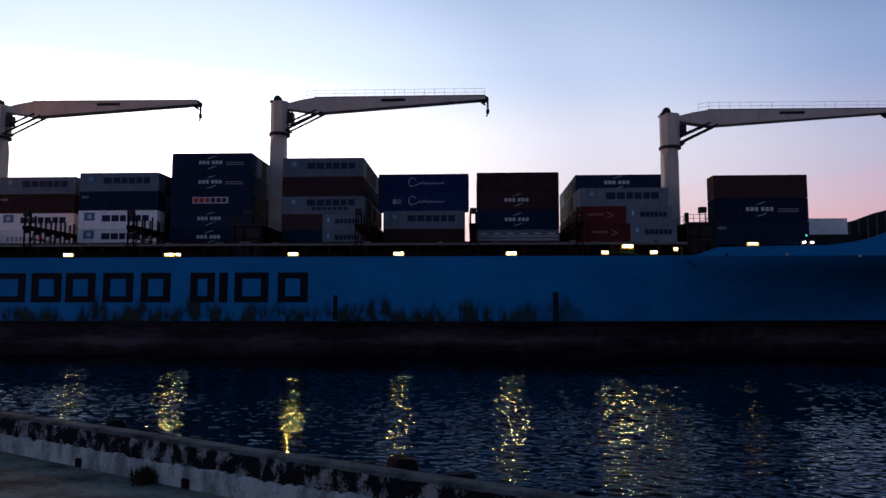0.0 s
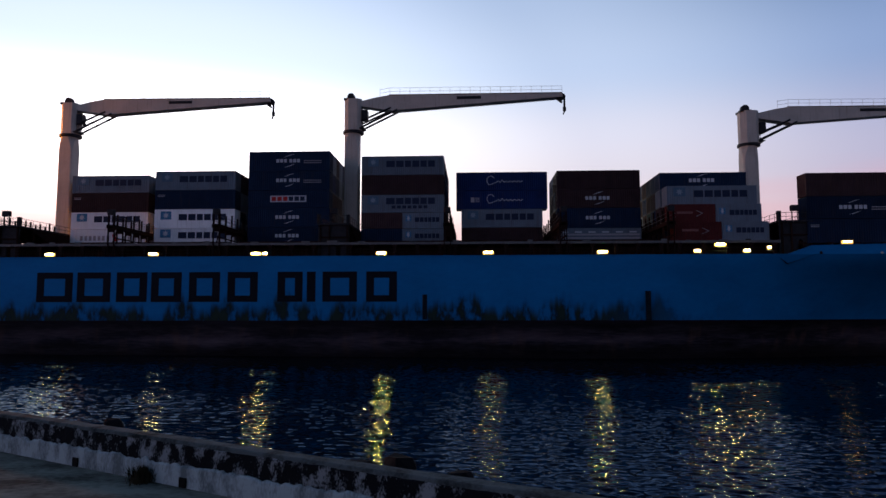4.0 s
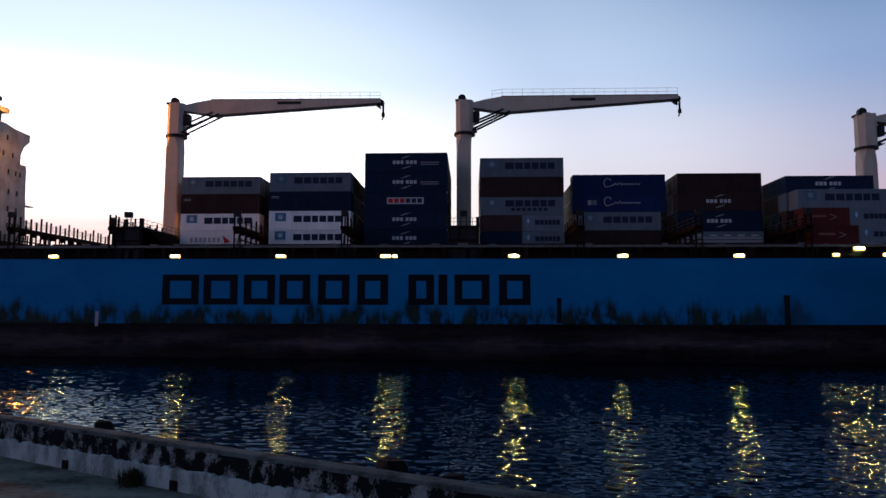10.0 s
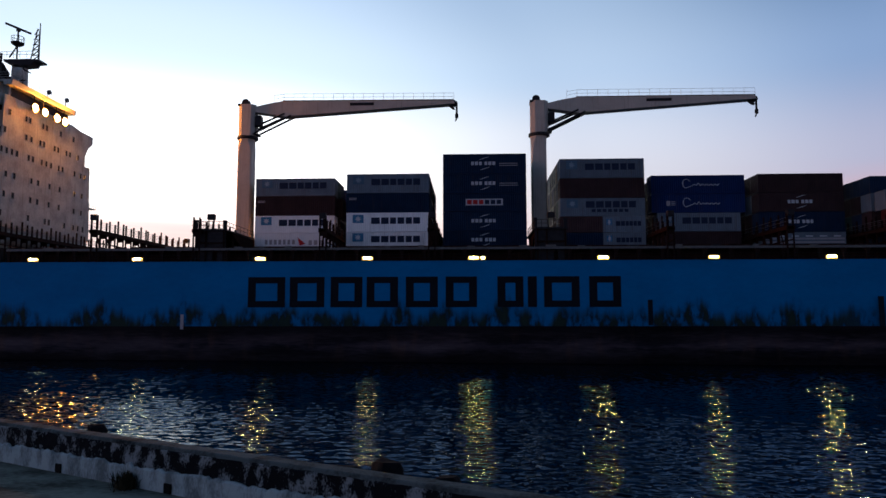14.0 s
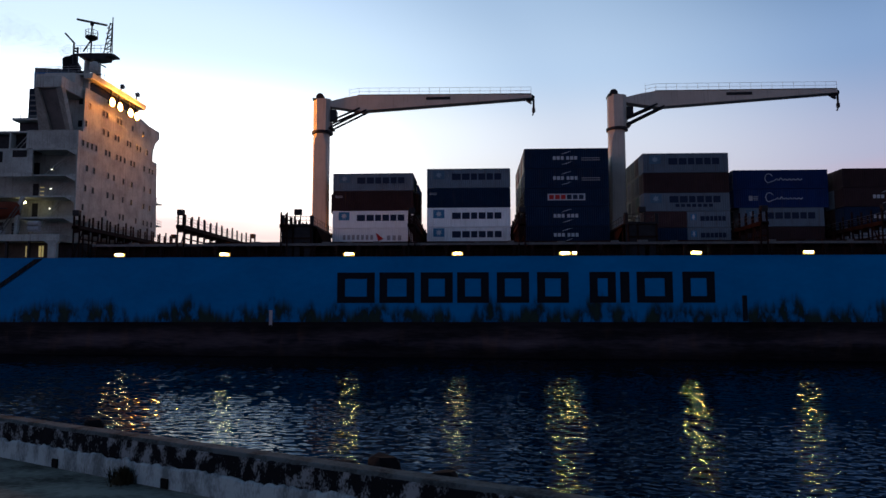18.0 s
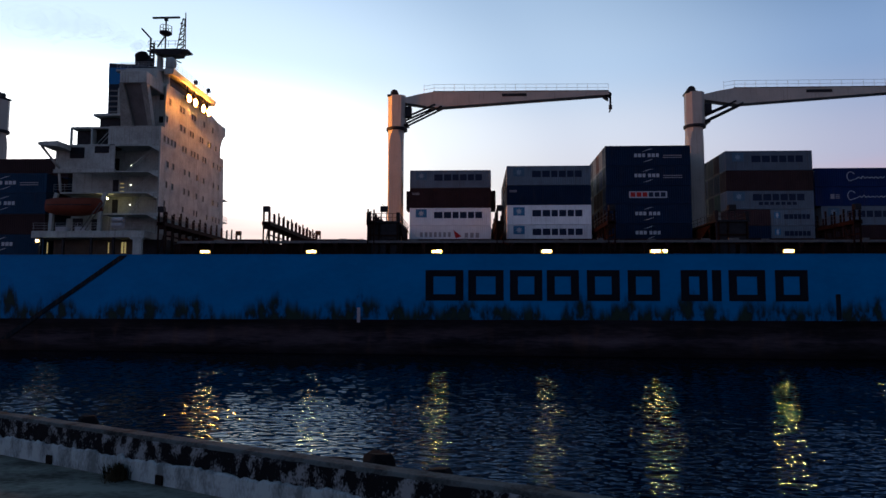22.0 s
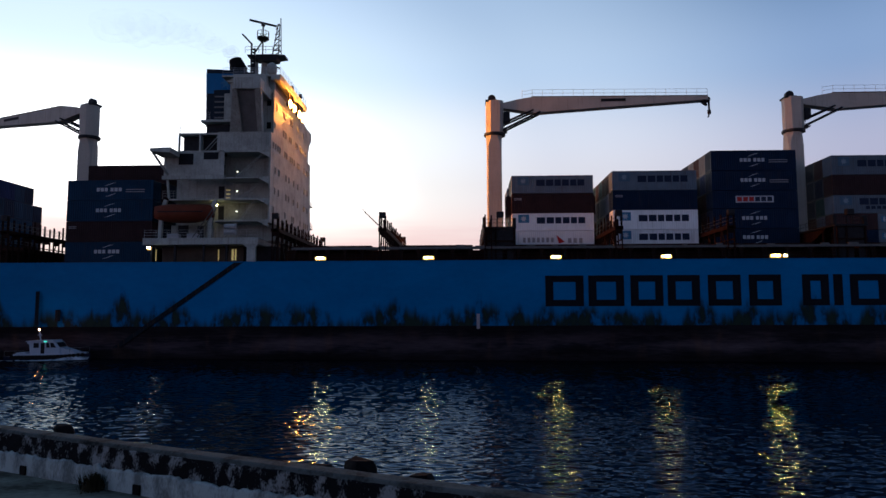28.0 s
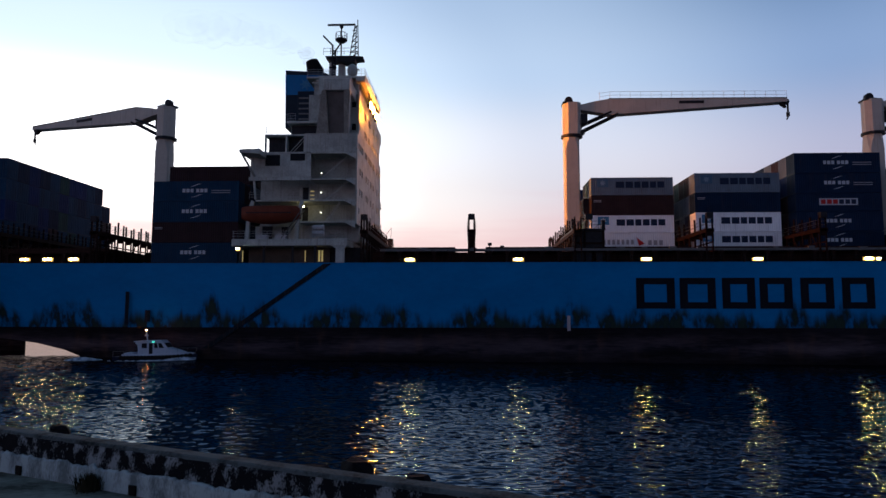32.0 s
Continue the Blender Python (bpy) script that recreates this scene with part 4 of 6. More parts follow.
    for x, y in ((-84.4, 13.5), (-84.0, 17.5)):
        part("lamp_stand", rods([((x, y, 39.1), (x, y, 40.4))], 0.08, 6), DARK_STEEL, mast)
        part("search_light", rods([((x, y, 40.5), (x + 0.4, y, 40.55))], 0.36, 10), DARK_STEEL, mast)
    # front windows, row by row
    rows = [(34.7, (4.4, 8.0, 8.9, 12.0, 12.9, 16.5, 20.0)), (32.0, (3.6, 8.2, 9.4, 11.5, 12.4, 15.1, 16.0, 18.2, 19.2, 21.5)), (29.15, (3.1, 4.2, 5.3, 6.4, 9.0, 10.0, 12.1, 13.2, 14.4, 16.4, 17.4, 20.7, 22.5, 23.6)), (25.85, (4.3, 6.1, 9.9, 11.5, 14.3, 16.9, 21.0, 23.1)), (23.0, (4.1, 6.0, 9.9, 11.5, 14.3, 16.9, 21.0, 23.1)), (20.3, (3.6, 9.6, 13.6, 14.6, 18.6, 21.1, 22.4, 23.8))]
    for z, ys in rows:
        for y in ys:
            part("window", boxes((FX, FX + 0.05, y - 0.3, y + 0.3, z - 0.5, z - 0.42), (FX, FX + 0.05, y - 0.3, y + 0.3, z + 0.42, z + 0.5), (FX, FX + 0.05, y - 0.3, y - 0.24, z - 0.42, z + 0.42), (FX, FX + 0.05, y + 0.24, y + 0.3, z - 0.42, z + 0.42)), SHIP_CREAM, house)
            part("pane", boxes((FX - 0.02, FX + 0.012, y - 0.24, y + 0.24, z - 0.42, z + 0.42)), GLASS_DARK, house)
    for z in (35.2, 32.0):
        window_part(-84.7, 3.59, z, 0.6, 0.9, house, "y")
    for z in (25.85, 23.1, 20.3):
        part("wall_lamp", boxes((-89.5, -89.36, 5.05, 5.2, z, z + 0.14), bevel=0.02), LAMP_WHITE, house)
    for z in (22.2, 22.75, 23.3):
        part("lit_window", boxes((-90.95, -90.4, 5.14, 5.22, z, z + 0.13)), LAMP_ROOM, house)
    part("stair", rods([((-90.0, 2.4, 16.4), (-86.2, 2.4, 21.4)), ((-90.0, 3.0, 16.4), (-86.2, 3.0, 21.4))], 0.06, 5), SHIP_CREAM, house)
    part("stair", rods([((-89.0, 2.8, 24.6), (-85.4, 2.8, 27.8)), ((-89.0, 3.4, 24.6), (-85.4, 3.4, 27.8))], 0.06, 5), SHIP_CREAM, house)
    part("stair", rods([((-88.4, 2.8, 21.7), (-85.2, 2.8, 24.4)), ((-88.4, 3.4, 21.7), (-85.2, 3.4, 24.4))], 0.06, 5), SHIP_CREAM, house)
    # boat deck and arcade below
    part("boat_deck", boxes((-100.1, FX - 0.9, 0.2, 28.4, 15.3, 16.2), bevel=0.05), SHIP_CREAM, house)
    part("arcade_wall", boxes((-98.6, -87.6, 2.8, 3.1, DECK - 0.3, 15.3)), ARCADE_TAN, house)
    part("arcade_pillar", prism(bmesh.new(), [(-86.3, DECK - 0.3), (-85.2, DECK - 0.3), (-85.2, 14.9), (-84.8, 15.4), (-87.0, 15.4), (-86.3, 14.9)], 0.2, 0.75), SHIP_CREAM, house)
    for x in (-98.9, -95.8, -92.0, -89.0):
        part("arcade_post", boxes((x - 0.12, x + 0.12, 0.25, 0.6, DECK - 0.3, 15.4)), DARK_STEEL, house)
    for x, w in ((-90.9, 0.05), (-89.0, 0.12), (-88.6, 0.10), (-99.4, 0.05)):
        part("lit_doorway", boxes((x - w, x + w, 2.66, 2.79, 13.4, 14.9)), LAMP_ROOM, house, "lit doorway behind the arcade")
    rail([(FX - 1.0, 0.3), (-100.0, 0.3)], 16.2, house)
    # flood lamps under the visor
    for y in (8.9, 11.2, 14.3, 16.3):
        def turned(p, y=y):
            c, k = math.cos(-0.03), math.sin(-0.03)
            return (FX + 0.55 + c * p[0] - k * p[1], y + k * p[0] + c * p[1], p[2])
        bm = bmesh.new()
        rod(bm, (-0.35, 0, 36.62), (0.125, 0, 36.62), 0.3, 16, 0.53)
        for v in bm.verts:
            v.co = turned(v.co)
        box(bm, FX + 0.4, FX + 0.55, y - 0.06, y + 0.06, 37.0, 38.5)
        fl = part("flood_lamp", bm, DARK_STEEL, ship, "sodium flood lamp below the visor")
        bm = bmesh.new()
        dome = [[bm.verts.new(turned((d, r * math.cos(a), 36.62 + r * math.sin(a)))) for a in [2 * math.pi * q / 20 for q in range(20)]] for r, d in ((0.44, 0.15), (0.38, 0.28), (0.20, 0.35))]
        for a, b in zip(dome, dome[1:]):
            for q in range(20):
                bm.faces.new((a[q], a[(q + 1) % 20], b[(q + 1) % 20], b[q]))
        bm.faces.new(dome[-1])
        part("flood_glass", bm, LAMP_SODIUM, fl)
        # added glowing ring, stands in for the orange bloom round the lamp
        bm = bmesh.new()
        ring = [[bm.verts.new(turned((d, r * math.cos(a), 36.62 + r * math.sin(a)))) for a in [2 * math.pi * q / 20 for q in range(20)]] for r, d in ((0.45, 0.13), (0.52, 0.135), (0.66, 0.20))]
        for a, b in zip(ring, ring[1:]):
            for q in range(20):
                bm.faces.new((a[q], a[(q + 1) % 20], b[(q + 1) % 20], b[q]))
        part("flood_halo_ring", bm, SODIUM_HALO, fl, "glowing amber ring added for the halo round the lamp")
    # lifeboat in its davits
    rows = []
    for k in range(17):
        s = -1 + 2 * k / 16
        w = max(0.05, (1 - abs(s) ** 2.6)) ** 0.6
        rows.append([(-95.4 + 4.0 * s, 1.9 + 1.35 * w * math.cos(a), 19.55 + 0.25 * s * s + (1.35 * math.sin(a) if math.sin(a) > 0 else 1.2 * math.sin(a)) * (0.55 + 0.45 * w)) for a in [2 * math.pi * q / 16 for q in range(16)]])
    lifeboat = part("lifeboat", grid_rows(rows, closed=True), BOAT_ORANGE, ship, "orange enclosed lifeboat hung in davits", smooth=True)
    part("canopy_rib", rods([((-98.4, 0.62, 19.75), (-92.4, 0.62, 19.75))], 0.07, 6), DARK_STEEL, lifeboat)
    for x in (-98.6, -91.9):
        part("davit", prism(bmesh.new(), [(x - 0.2, 16.3), (x + 0.25, 16.3), (x + 0.35, 19.5), (x + 0.9, 21.4), (x + 0.5, 21.6), (x - 0.1, 19.8)], 1.7, 2.2), SHIP_CREAM, house)
    part("davit_lamp", boxes((-91.6, -91.1, 2.3, 2.5, 20.7, 20.95), bevel=0.05), LAMP_DAVIT, house)
    for z in (17.0, 17.75):
        part("life_raft", rods([((-89.5, 0.9, z), (-88.0, 0.9, z))], 0.34, 12), RAIL_WHITE, house, "white life raft canister")
    for x0, x1 in ((-97.0, -95.5), (-94.4, -93.0)):
        part("deck_locker", boxes((x0, x1, 0.5, 1.4, 16.2, 16.8), bevel=0.03), RAIL_WHITE, house)
    part("accommodation_ladder", rods([((-93.6, 0.5, 16.3), (-91.0, 0.5, 20.0)), ((-93.0, 0.5, 16.3), (-90.6, 0.5, 20.0))], 0.07, 5), GREY_STEEL, house)


build_house()


def build_wake():
    """The swell that follows the counter, with a thin line of foam on its back."""
    rng = random.Random(11)
    rows, crest = [], []
    for k in range(60):
        x = -116.5 - 1.1 * k
        a = min(1.0, k / 6.0) * (0.34 + 0.08 * math.sin(k * 0.7))
        rows.append([(x, -9.0, -0.03), (x, -6.0, a * 0.45), (x, -3.2 + 0.4 * math.sin(k * 0.5), a), (x, -0.5, a * 0.7), (x, 3.0, a * 0.35), (x, 12.0, 0.02)])
        crest.append((x, -3.6 + 0.5 * math.sin(k * 0.9), a))
    wake = part("stern_swell", grid_rows(rows), WASH, ship, "dark churned swell under the counter", smooth=True)
    bm = bmesh.new()
    for x, y, z in crest[3:48]:
        for q in range(7):
            w, d = rng.uniform(0.15, 0.7), rng.uniform(0.06, 0.22)
            cx, cy = x + rng.uniform(-0.6, 0.6), y + rng.uniform(-0.9, 0.9)
            bmesh.ops.create_icosphere(bm, subdivisions=1, radius=1.0, matrix=Matrix.Translation((cx, cy, z - 0.06)) @ Matrix.Diagonal((w, d, 0.07, 1)))
    part("swell_foam", bm, WASH_FOAM, wake)


WASH = material("churned_water", (0.004, 0.010, 0.018), 0.3, vary=0.6, scale=1.2, bump=0.25)
WASH_FOAM = material("wash_foam", (0.16, 0.19, 0.24), 0.9, vary=0.6, scale=2.5)
build_wake()


SCANNER = part("radar_scanner", boxes((-2.1, 2.1, -0.14, 0.14, 0.0, 0.26), (-0.25, 0.25, -0.2, 0.2, -0.35, 0.05), bevel=0.03), DARK_STEEL, ship, "dark turning radar scanner bar")


# ---- containers ----
def corrugated(length, height):
    """A box container with plain rails and corner posts and corrugated walls; its origin is the near bottom corner."""
    w = 2.44
    flat, wavy = [], []

    def wall(p0, p1, inward, depth):
        d = Vector(p1) - Vector(p0)
        run = d.length
        n = max(4, int((run - 0.32) / 0.30))
        step = (run - 0.32) / n
        d.normalize()
        marks = [(0.0, 0), (0.16, 0)]
        for k in range(n):
            a = 0.16 + k * step
            marks += [(a + 0.15 * step, 1), (a + 0.5 * step, 1), (a + 0.65 * step, 0), (a + step, 0)]
        for a, deep in marks:
            p = Vector(p0) + d * a
            flat.append((p.x, p.y))
            wavy.append((p.x + inward[0] * depth * deep, p.y + inward[1] * depth * deep))
    wall((0, 0), (length, 0), (0, 1), 0.05)
    wall((length, 0), (length, w), (-1, 0), 0.02)
    wall((length, w), (0, w), (0, -1), 0.05)
    wall((0, w), (0, 0), (1, 0), 0.05)
    bm = bmesh.new()
    loops = [(flat, 0.0), (flat, 0.17), (wavy, 0.18), (wavy, height - 0.14), (flat, height - 0.13), (flat, height)]
    rings = [[bm.verts.new((x, y, z)) for x, y in ring] for ring, z in loops]
    m = len(flat)
    for a, b in zip(rings, rings[1:]):
        for k in range(m):
            bm.faces.new((a[k], a[(k + 1) % m], b[(k + 1) % m], b[k]))
    bm.faces.new(rings[0][::-1])
    bm.faces.new(rings[-1])
    return bm


SHAPES = {}


def container_meshes(length, height):
    key = (length, height)
    if key not in SHAPES:
        me = bpy.data.meshes.new("container_body")
        bm = corrugated(length, height)
        bm.to_mesh(me)
        bm.free()
        me.materials.append(None)
        door = bpy.data.meshes.new("container_door")
        bm = boxes((0, 0.05, 0.02, 1.04, 0.14, height - 0.14), (0.05, 0.09, 0.3, 0.34, 0.1, height - 0.1), (0.05, 0.09, 0.75, 0.79, 0.1, height - 0.1), (0.05, 0.12, 0.25, 0.5, 1.1, 1.16))
        bm.to_mesh(door)
        bm.free()
        door.materials.append(None)
        SHAPES[key] = (me, door)
    return SHAPES[key]


def slot(ob, mat):
    ob.material_slots[0].link = "OBJECT"
    ob.material_slots[0].material = mat
    return ob


LABELS = {"grey": "grey steel shipping container stacked on the deck", "white": "white steel shipping container stacked on the deck", "brown": "rust-brown steel shipping container stacked on the deck", "navy": "dark navy steel shipping container stacked on the deck", "blue": "deep blue steel shipping container stacked on the deck", "teal": "teal-blue steel shipping container stacked on the deck", "red": "red steel shipping container stacked on the deck", "green": "dark green steel shipping container stacked on the deck"}
CARGO = []


def container(x, y, z, colour, length=12.19, height=2.59, mark=None):
    me, door = container_meshes(length, round(height - 0.05, 3))
    ob = new("shipping_container")
    tagged(ob, LABELS[colour] + ("" if length > 7 else ", half length"), "container", "containers on the ship")
    body = slot(new("body", me), BOX[colour])
    body.parent = ob
    for k in range(2):
        d = slot(new("door", door), BOX[colour])
        d.parent = ob
        d.matrix_basis = pose(length - 0.03, 0.16 + 1.06 * k, 0)
    if mark:
        mark(ob, length, height)
    CARGO.append((ob, Matrix.Translation((x, y, z))))
    return ob


def bar(ob, name, x0, x1, z0, z1, mat, slant=0.0):
    part(name, prism(bmesh.new(), [(x0, z0), (x1, z0), (x1 + slant, z1), (x0 + slant, z1)], -0.012, 0.03), mat, ob)


def mark_star(dark, second=False, square=MARK_BLUE, star=MARK_WHITE):
    """A light-blue square with a pale centre, then a row of letter-sized blocks."""
    def go(ob, L, h):
        k = L / 11.9
        bar(ob, "emblem_square", 0.9 * k, 2.5 * k, 0.45 * h, 0.45 * h + 1.2 * max(k, 0.7), square)
        part("emblem_star", prism(bmesh.new(), [(1.7 * k + math.cos(a) * r * k, 0.45 * h + 0.6 * max(k, 0.7) + math.sin(a) * r) for a, r in [(math.pi * q / 7 + 0.22, 0.5 if q % 2 else 0.24) for q in range(14)]], -0.02, 0.03), star, ob)
        z0 = 0.44 * h if not second else 0.5 * h
        x = 3.6 * k
        for w in (1.35, 1.2, 1.0, 1.1, 1.0, 1.1):
            bar(ob, "letter_block", x, x + (w - 0.12) * k, z0 - 0.1, z0 + 0.82 * max(k, 0.7), dark)
            x += (w + 0.08) * k
        if second:
            x = 4.4 * k
            for w in (0.75,) * 7:
                bar(ob, "letter_block", x, x + (w - 0.2) * k, 0.22 * h, 0.22 * h + 0.42, dark)
                x += (w + 0.02) * k
    return go


def mark_arc(ob, L, h):
    """Two groups of pale blocks between two thin swooping arcs."""
    z = 0.42 * h
    x = L * 0.5 - 1.9
    for g in range(2):
        for w in (0.5, 0.55, 0.5):
            bar(ob, "letter_block", x, x + w - 0.1, z, z + 0.5, MARK_WHITE)
            x += w + 0.04
        x += 0.25
    for s in (1, -1):
        cx = L * 0.5
        pts = [(cx + s * (-0.8 + 1.5 * q / 6), z + 0.25 + s * (0.5 + 0.45 * math.sin(math.pi * 0.5 * q / 6))) for q in range(7)]
        out = pts + [(px, pz - s * 0.09 * math.sin(math.pi * q / 6) - s * 0.01) for q, (px, pz) in reversed(list(enumerate(pts)))]
        part("arc_mark", prism(bmesh.new(), out, -0.012, 0.03), MARK_WHITE, ob)


def mark_arc_small(ob, L, h):
    mark_arc(ob, L, h)
    for k in range(2):
        bar(ob, "small_print", L * 0.68, L * 0.9, 0.38 * h + 0.3 * k, 0.38 * h + 0.3 * k + 0.1, MARK_GREY)


def mark_panel(ob, L, h):
    bar(ob, "name_panel", L * 0.5 - 2.7, L * 0.5 + 2.6, 0.32 * h, 0.32 * h + 0.95, MARK_WHITE)
    x = L * 0.5 - 2.5
    for k in range(6):
        part("letter_block", boxes((x, x + 0.66, -0.03, 0.0, 0.32 * h + 0.16, 0.32 * h + 0.8)), MARK_RED if k < 3 else MARK_NAVY, ob)
        x += 0.84


def mark_script(ob, L, h):
    """A pale flowing line, as of script."""
    x = L * 0.32
    pts = [(x + 0.8 + 0.55 * math.cos(a), 0.55 * h + 0.62 * math.sin(a) * (1 if a < 3.2 else 1.2)) for a in [0.5 + 0.35 * q for q in range(12)]]
    pts += [(x + 1.6 + 0.3 * q, 0.42 * h + 0.24 * (q % 2) * (1.6 if q == 3 else 1)) for q in range(14)]
    part("script_mark", rods([((a, 0.0, b), (c, 0.0, d)) for (a, b), (c, d) in zip(pts, pts[1:])], 0.055, 5), MARK_WHITE, ob)


def mark_flag(ob, L, h):
    mark_script(ob, L, h)
    bar(ob, "pale_mark", L * 0.16, L * 0.2, 0.36 * h, 0.62 * h, MARK_GREY)
    for k in range(3):
        bar(ob, "small_print", L * 0.21, L * 0.255, 0.38 * h + 0.24 * k, 0.38 * h + 0.24 * k + 0.12, MARK_GREY)


def mark_south(ob, L, h):
    x = L * 0.13
    for k in range(7):
        bar(ob, "letter_block", x, x + 0.4, 0.3 * h, 0.3 * h + 0.7, MARK_GREY)
        x += 0.68
    part("red_pennant", prism(bmesh.new(), [(L * 0.54, 0.72 * h), (L * 0.64, 0.34 * h), (L * 0.57, 0.22 * h)], -0.02, 0.03), MARK_RED, ob)
    for k in range(3):
        bar(ob, "letter_block", L * 0.68 + 0.8 * k, L * 0.68 + 0.8 * k + 0.5, 0.26 * h, 0.26 * h + 0.7, MARK_GREY)


def mark_chevron(ob, L, h):
    bar(ob, "faded_line", L * 0.15, L * 0.5, 0.48 * h, 0.48 * h + 0.3, MARK_ROSE)
    part("chevron_mark", rods([((L * 0.58, -0.0, 0.65 * h), (L * 0.72, 0.0, 0.5 * h)), ((L * 0.72, 0.0, 0.5 * h), (L * 0.58, 0.0, 0.35 * h))], 0.035, 4), MARK_GREY, ob)


def mark_lines(ob, L, h):
    for k in range(2):
        bar(ob, "small_print", L * 0.03, L * 0.12, 0.72 * h - 0.2 * k, 0.72 * h - 0.2 * k + 0.09, MARK_GREY)


def mark_racks(ob, L, h):
    """Folded flat racks along the side: pale bars and stakes."""
    for k in range(3):
        bar(ob, "folded_rack", 0.2, L - 0.2, 0.35 + 0.5 * k, 0.62 + 0.5 * k, MARK_GREY)
    for k in range(6):
        bar(ob, "rack_stake", 0.5 + 1.95 * k, 1.5 + 1.95 * k, 1.75, 1.95, MARK_WHITE)


STAR = mark_star(MARK_NAVY)
STAR2 = mark_star(MARK_NAVY, True, MARK_FADED, MARK_STAR)
STARG = mark_star(MARK_NAVY, False, MARK_FADED, MARK_STAR)
PALETTE = ["grey", "brown", "navy", "brown", "blue", "grey", "navy", "green", "brown", "navy"]
rng = random.Random(11)


def stack(x, y, base, tiers, rows, drop=(0, 0, 0, 0, 0, 0, 0), odd={}):
    """A block of containers: the marked near row, and plain rows behind it."""
    for r in range(rows):
        z = base
        for i, t in enumerate(tiers):
            colour, length, height, mark = t[:4]
            if i >= len(tiers) - drop[min(r, 6)]:
                continue
            if length < 7:
                for k in range(2):
                    c2 = t[4][k] if r == 0 else rng.choice(PALETTE)
                    container(x + 5.98 * k, y + 2.5 * r, z, c2, 5.92, height, t[3][k] if r == 0 else None)
            else:
                c2, l2 = odd.get((r, i), (colour if r == 0 else rng.choice(PALETTE), length if r == 0 else 11.9))
                container(x + (11.9 - l2) / 2, y + 2.5 * r, z, c2, l2, height, mark if r == 0 else None)
            z += height + 0.02


F40, F45, F20 = 11.9, 13.4, 5.92
stack(-51.0, 12.3, 15.75, [("white", F40, 2.45, mark_south), ("white", F40, 2.59, STAR), ("brown", F40, 2.93, mark_lines), ("grey", F40, 2.65, STARG)], 7, (0, 0, 0, 1, 0, 0, 0), {(1, 2): ("brown", F45)})
stack(-36.85, 9.7, 15.45, [("white", F40, 2.53, STAR), ("white", F40, 2.8, STAR), ("navy", F40, 2.8, mark_lines), ("grey", F40, 2.82, STARG)], 8)
stack(-22.9, 9.5, 15.4, [("navy", F40, 2.62, mark_arc), ("navy", F40, 2.8, mark_arc), ("navy", F40, 2.56, mark_panel), ("navy", F40, 2.85, mark_arc_small), ("navy", F40, 2.9, mark_arc_small)], 8)
stack(-6.25, 9.2, 15.3, [("grey", F20, 2.35, (None, STAR), ("navy", "grey")), ("grey", F20, 2.3, (None, STAR), ("brown", "grey")), ("grey", F40, 2.6, STAR2), ("brown", F40, 2.85, None), ("grey", F40, 2.8, STARG)], 8)
stack(8.15, 12.3, 15.8, [("brown", F40, 2.3, None), ("grey", F40, 2.72, STARG), ("blue", F45, 2.75, mark_flag), ("blue", F45, 2.75, mark_script)], 7)
stack(22.05, 10.7, 15.3, [("grey", F40, 2.45, mark_racks), ("navy", F40, 2.9, mark_arc), ("brown", F40, 2.75, mark_arc), ("brown", F40, 2.72, None)], 4)
stack(36.0, 1.2, 14.9, [("red", F20, 2.5, (mark_chevron, STAR), ("red", "grey"))], 1)
stack(35.9, 3.0, 17.42, [("red", F20, 2.55, (mark_chevron, STAR), ("red", "grey"))], 1)
stack(35.9, 4.3, 20.0, [("grey", F40, 2.65, STARG)], 1)
stack(35.9, 7.6, 15.2, [("navy", F40, 2.5, None), ("brown", F40, 2.5, None), ("grey", F40, 2.45, None), ("navy", F40, 2.4, mark_arc)], 7)
stack(52.65, 0.9, 14.5, [("navy", F40, 3.1, mark_lines), ("navy", F40, 2.9, mark_arc_small), ("brown", F40, 3.05, None)], 1)
for fore in range(4):
    container(69.4, 12.0 + 2.5 * fore, 16.75, "grey" if fore else "white", F20, 2.59, None if fore else mark_lines)
stack(-112.3, 3.4, 13.35, [("teal", F40, 2.75, mark_arc), ("brown", F40, 2.8, mark_lines), ("teal", F40, 2.9, mark_arc), ("teal", F40, 2.75, mark_arc_small)], 2)
stack(-112.4, 8.5, 13.35, [("navy", F40, 2.9, None), ("navy", F40, 2.9, None), ("navy", F40, 2.9, None), ("navy", F40, 2.9, None), ("brown", F40, 2.75, None)], 8)
PALETTE = ["teal", "blue", "teal", "navy", "teal", "brown", "navy", "teal", "green"]
stack(-145.2, 3.5, 16.5, [("teal", F40, 2.9, None), ("blue", F40, 2.9, None), ("teal", F40, 2.9, None), ("teal", F40, 2.9, None)], 10)
stack(-145.2, 28.55, 16.5, [("navy", F40, 2.9, None), ("brown", F40, 2.9, None), ("navy", F40, 2.9, None)], 1)


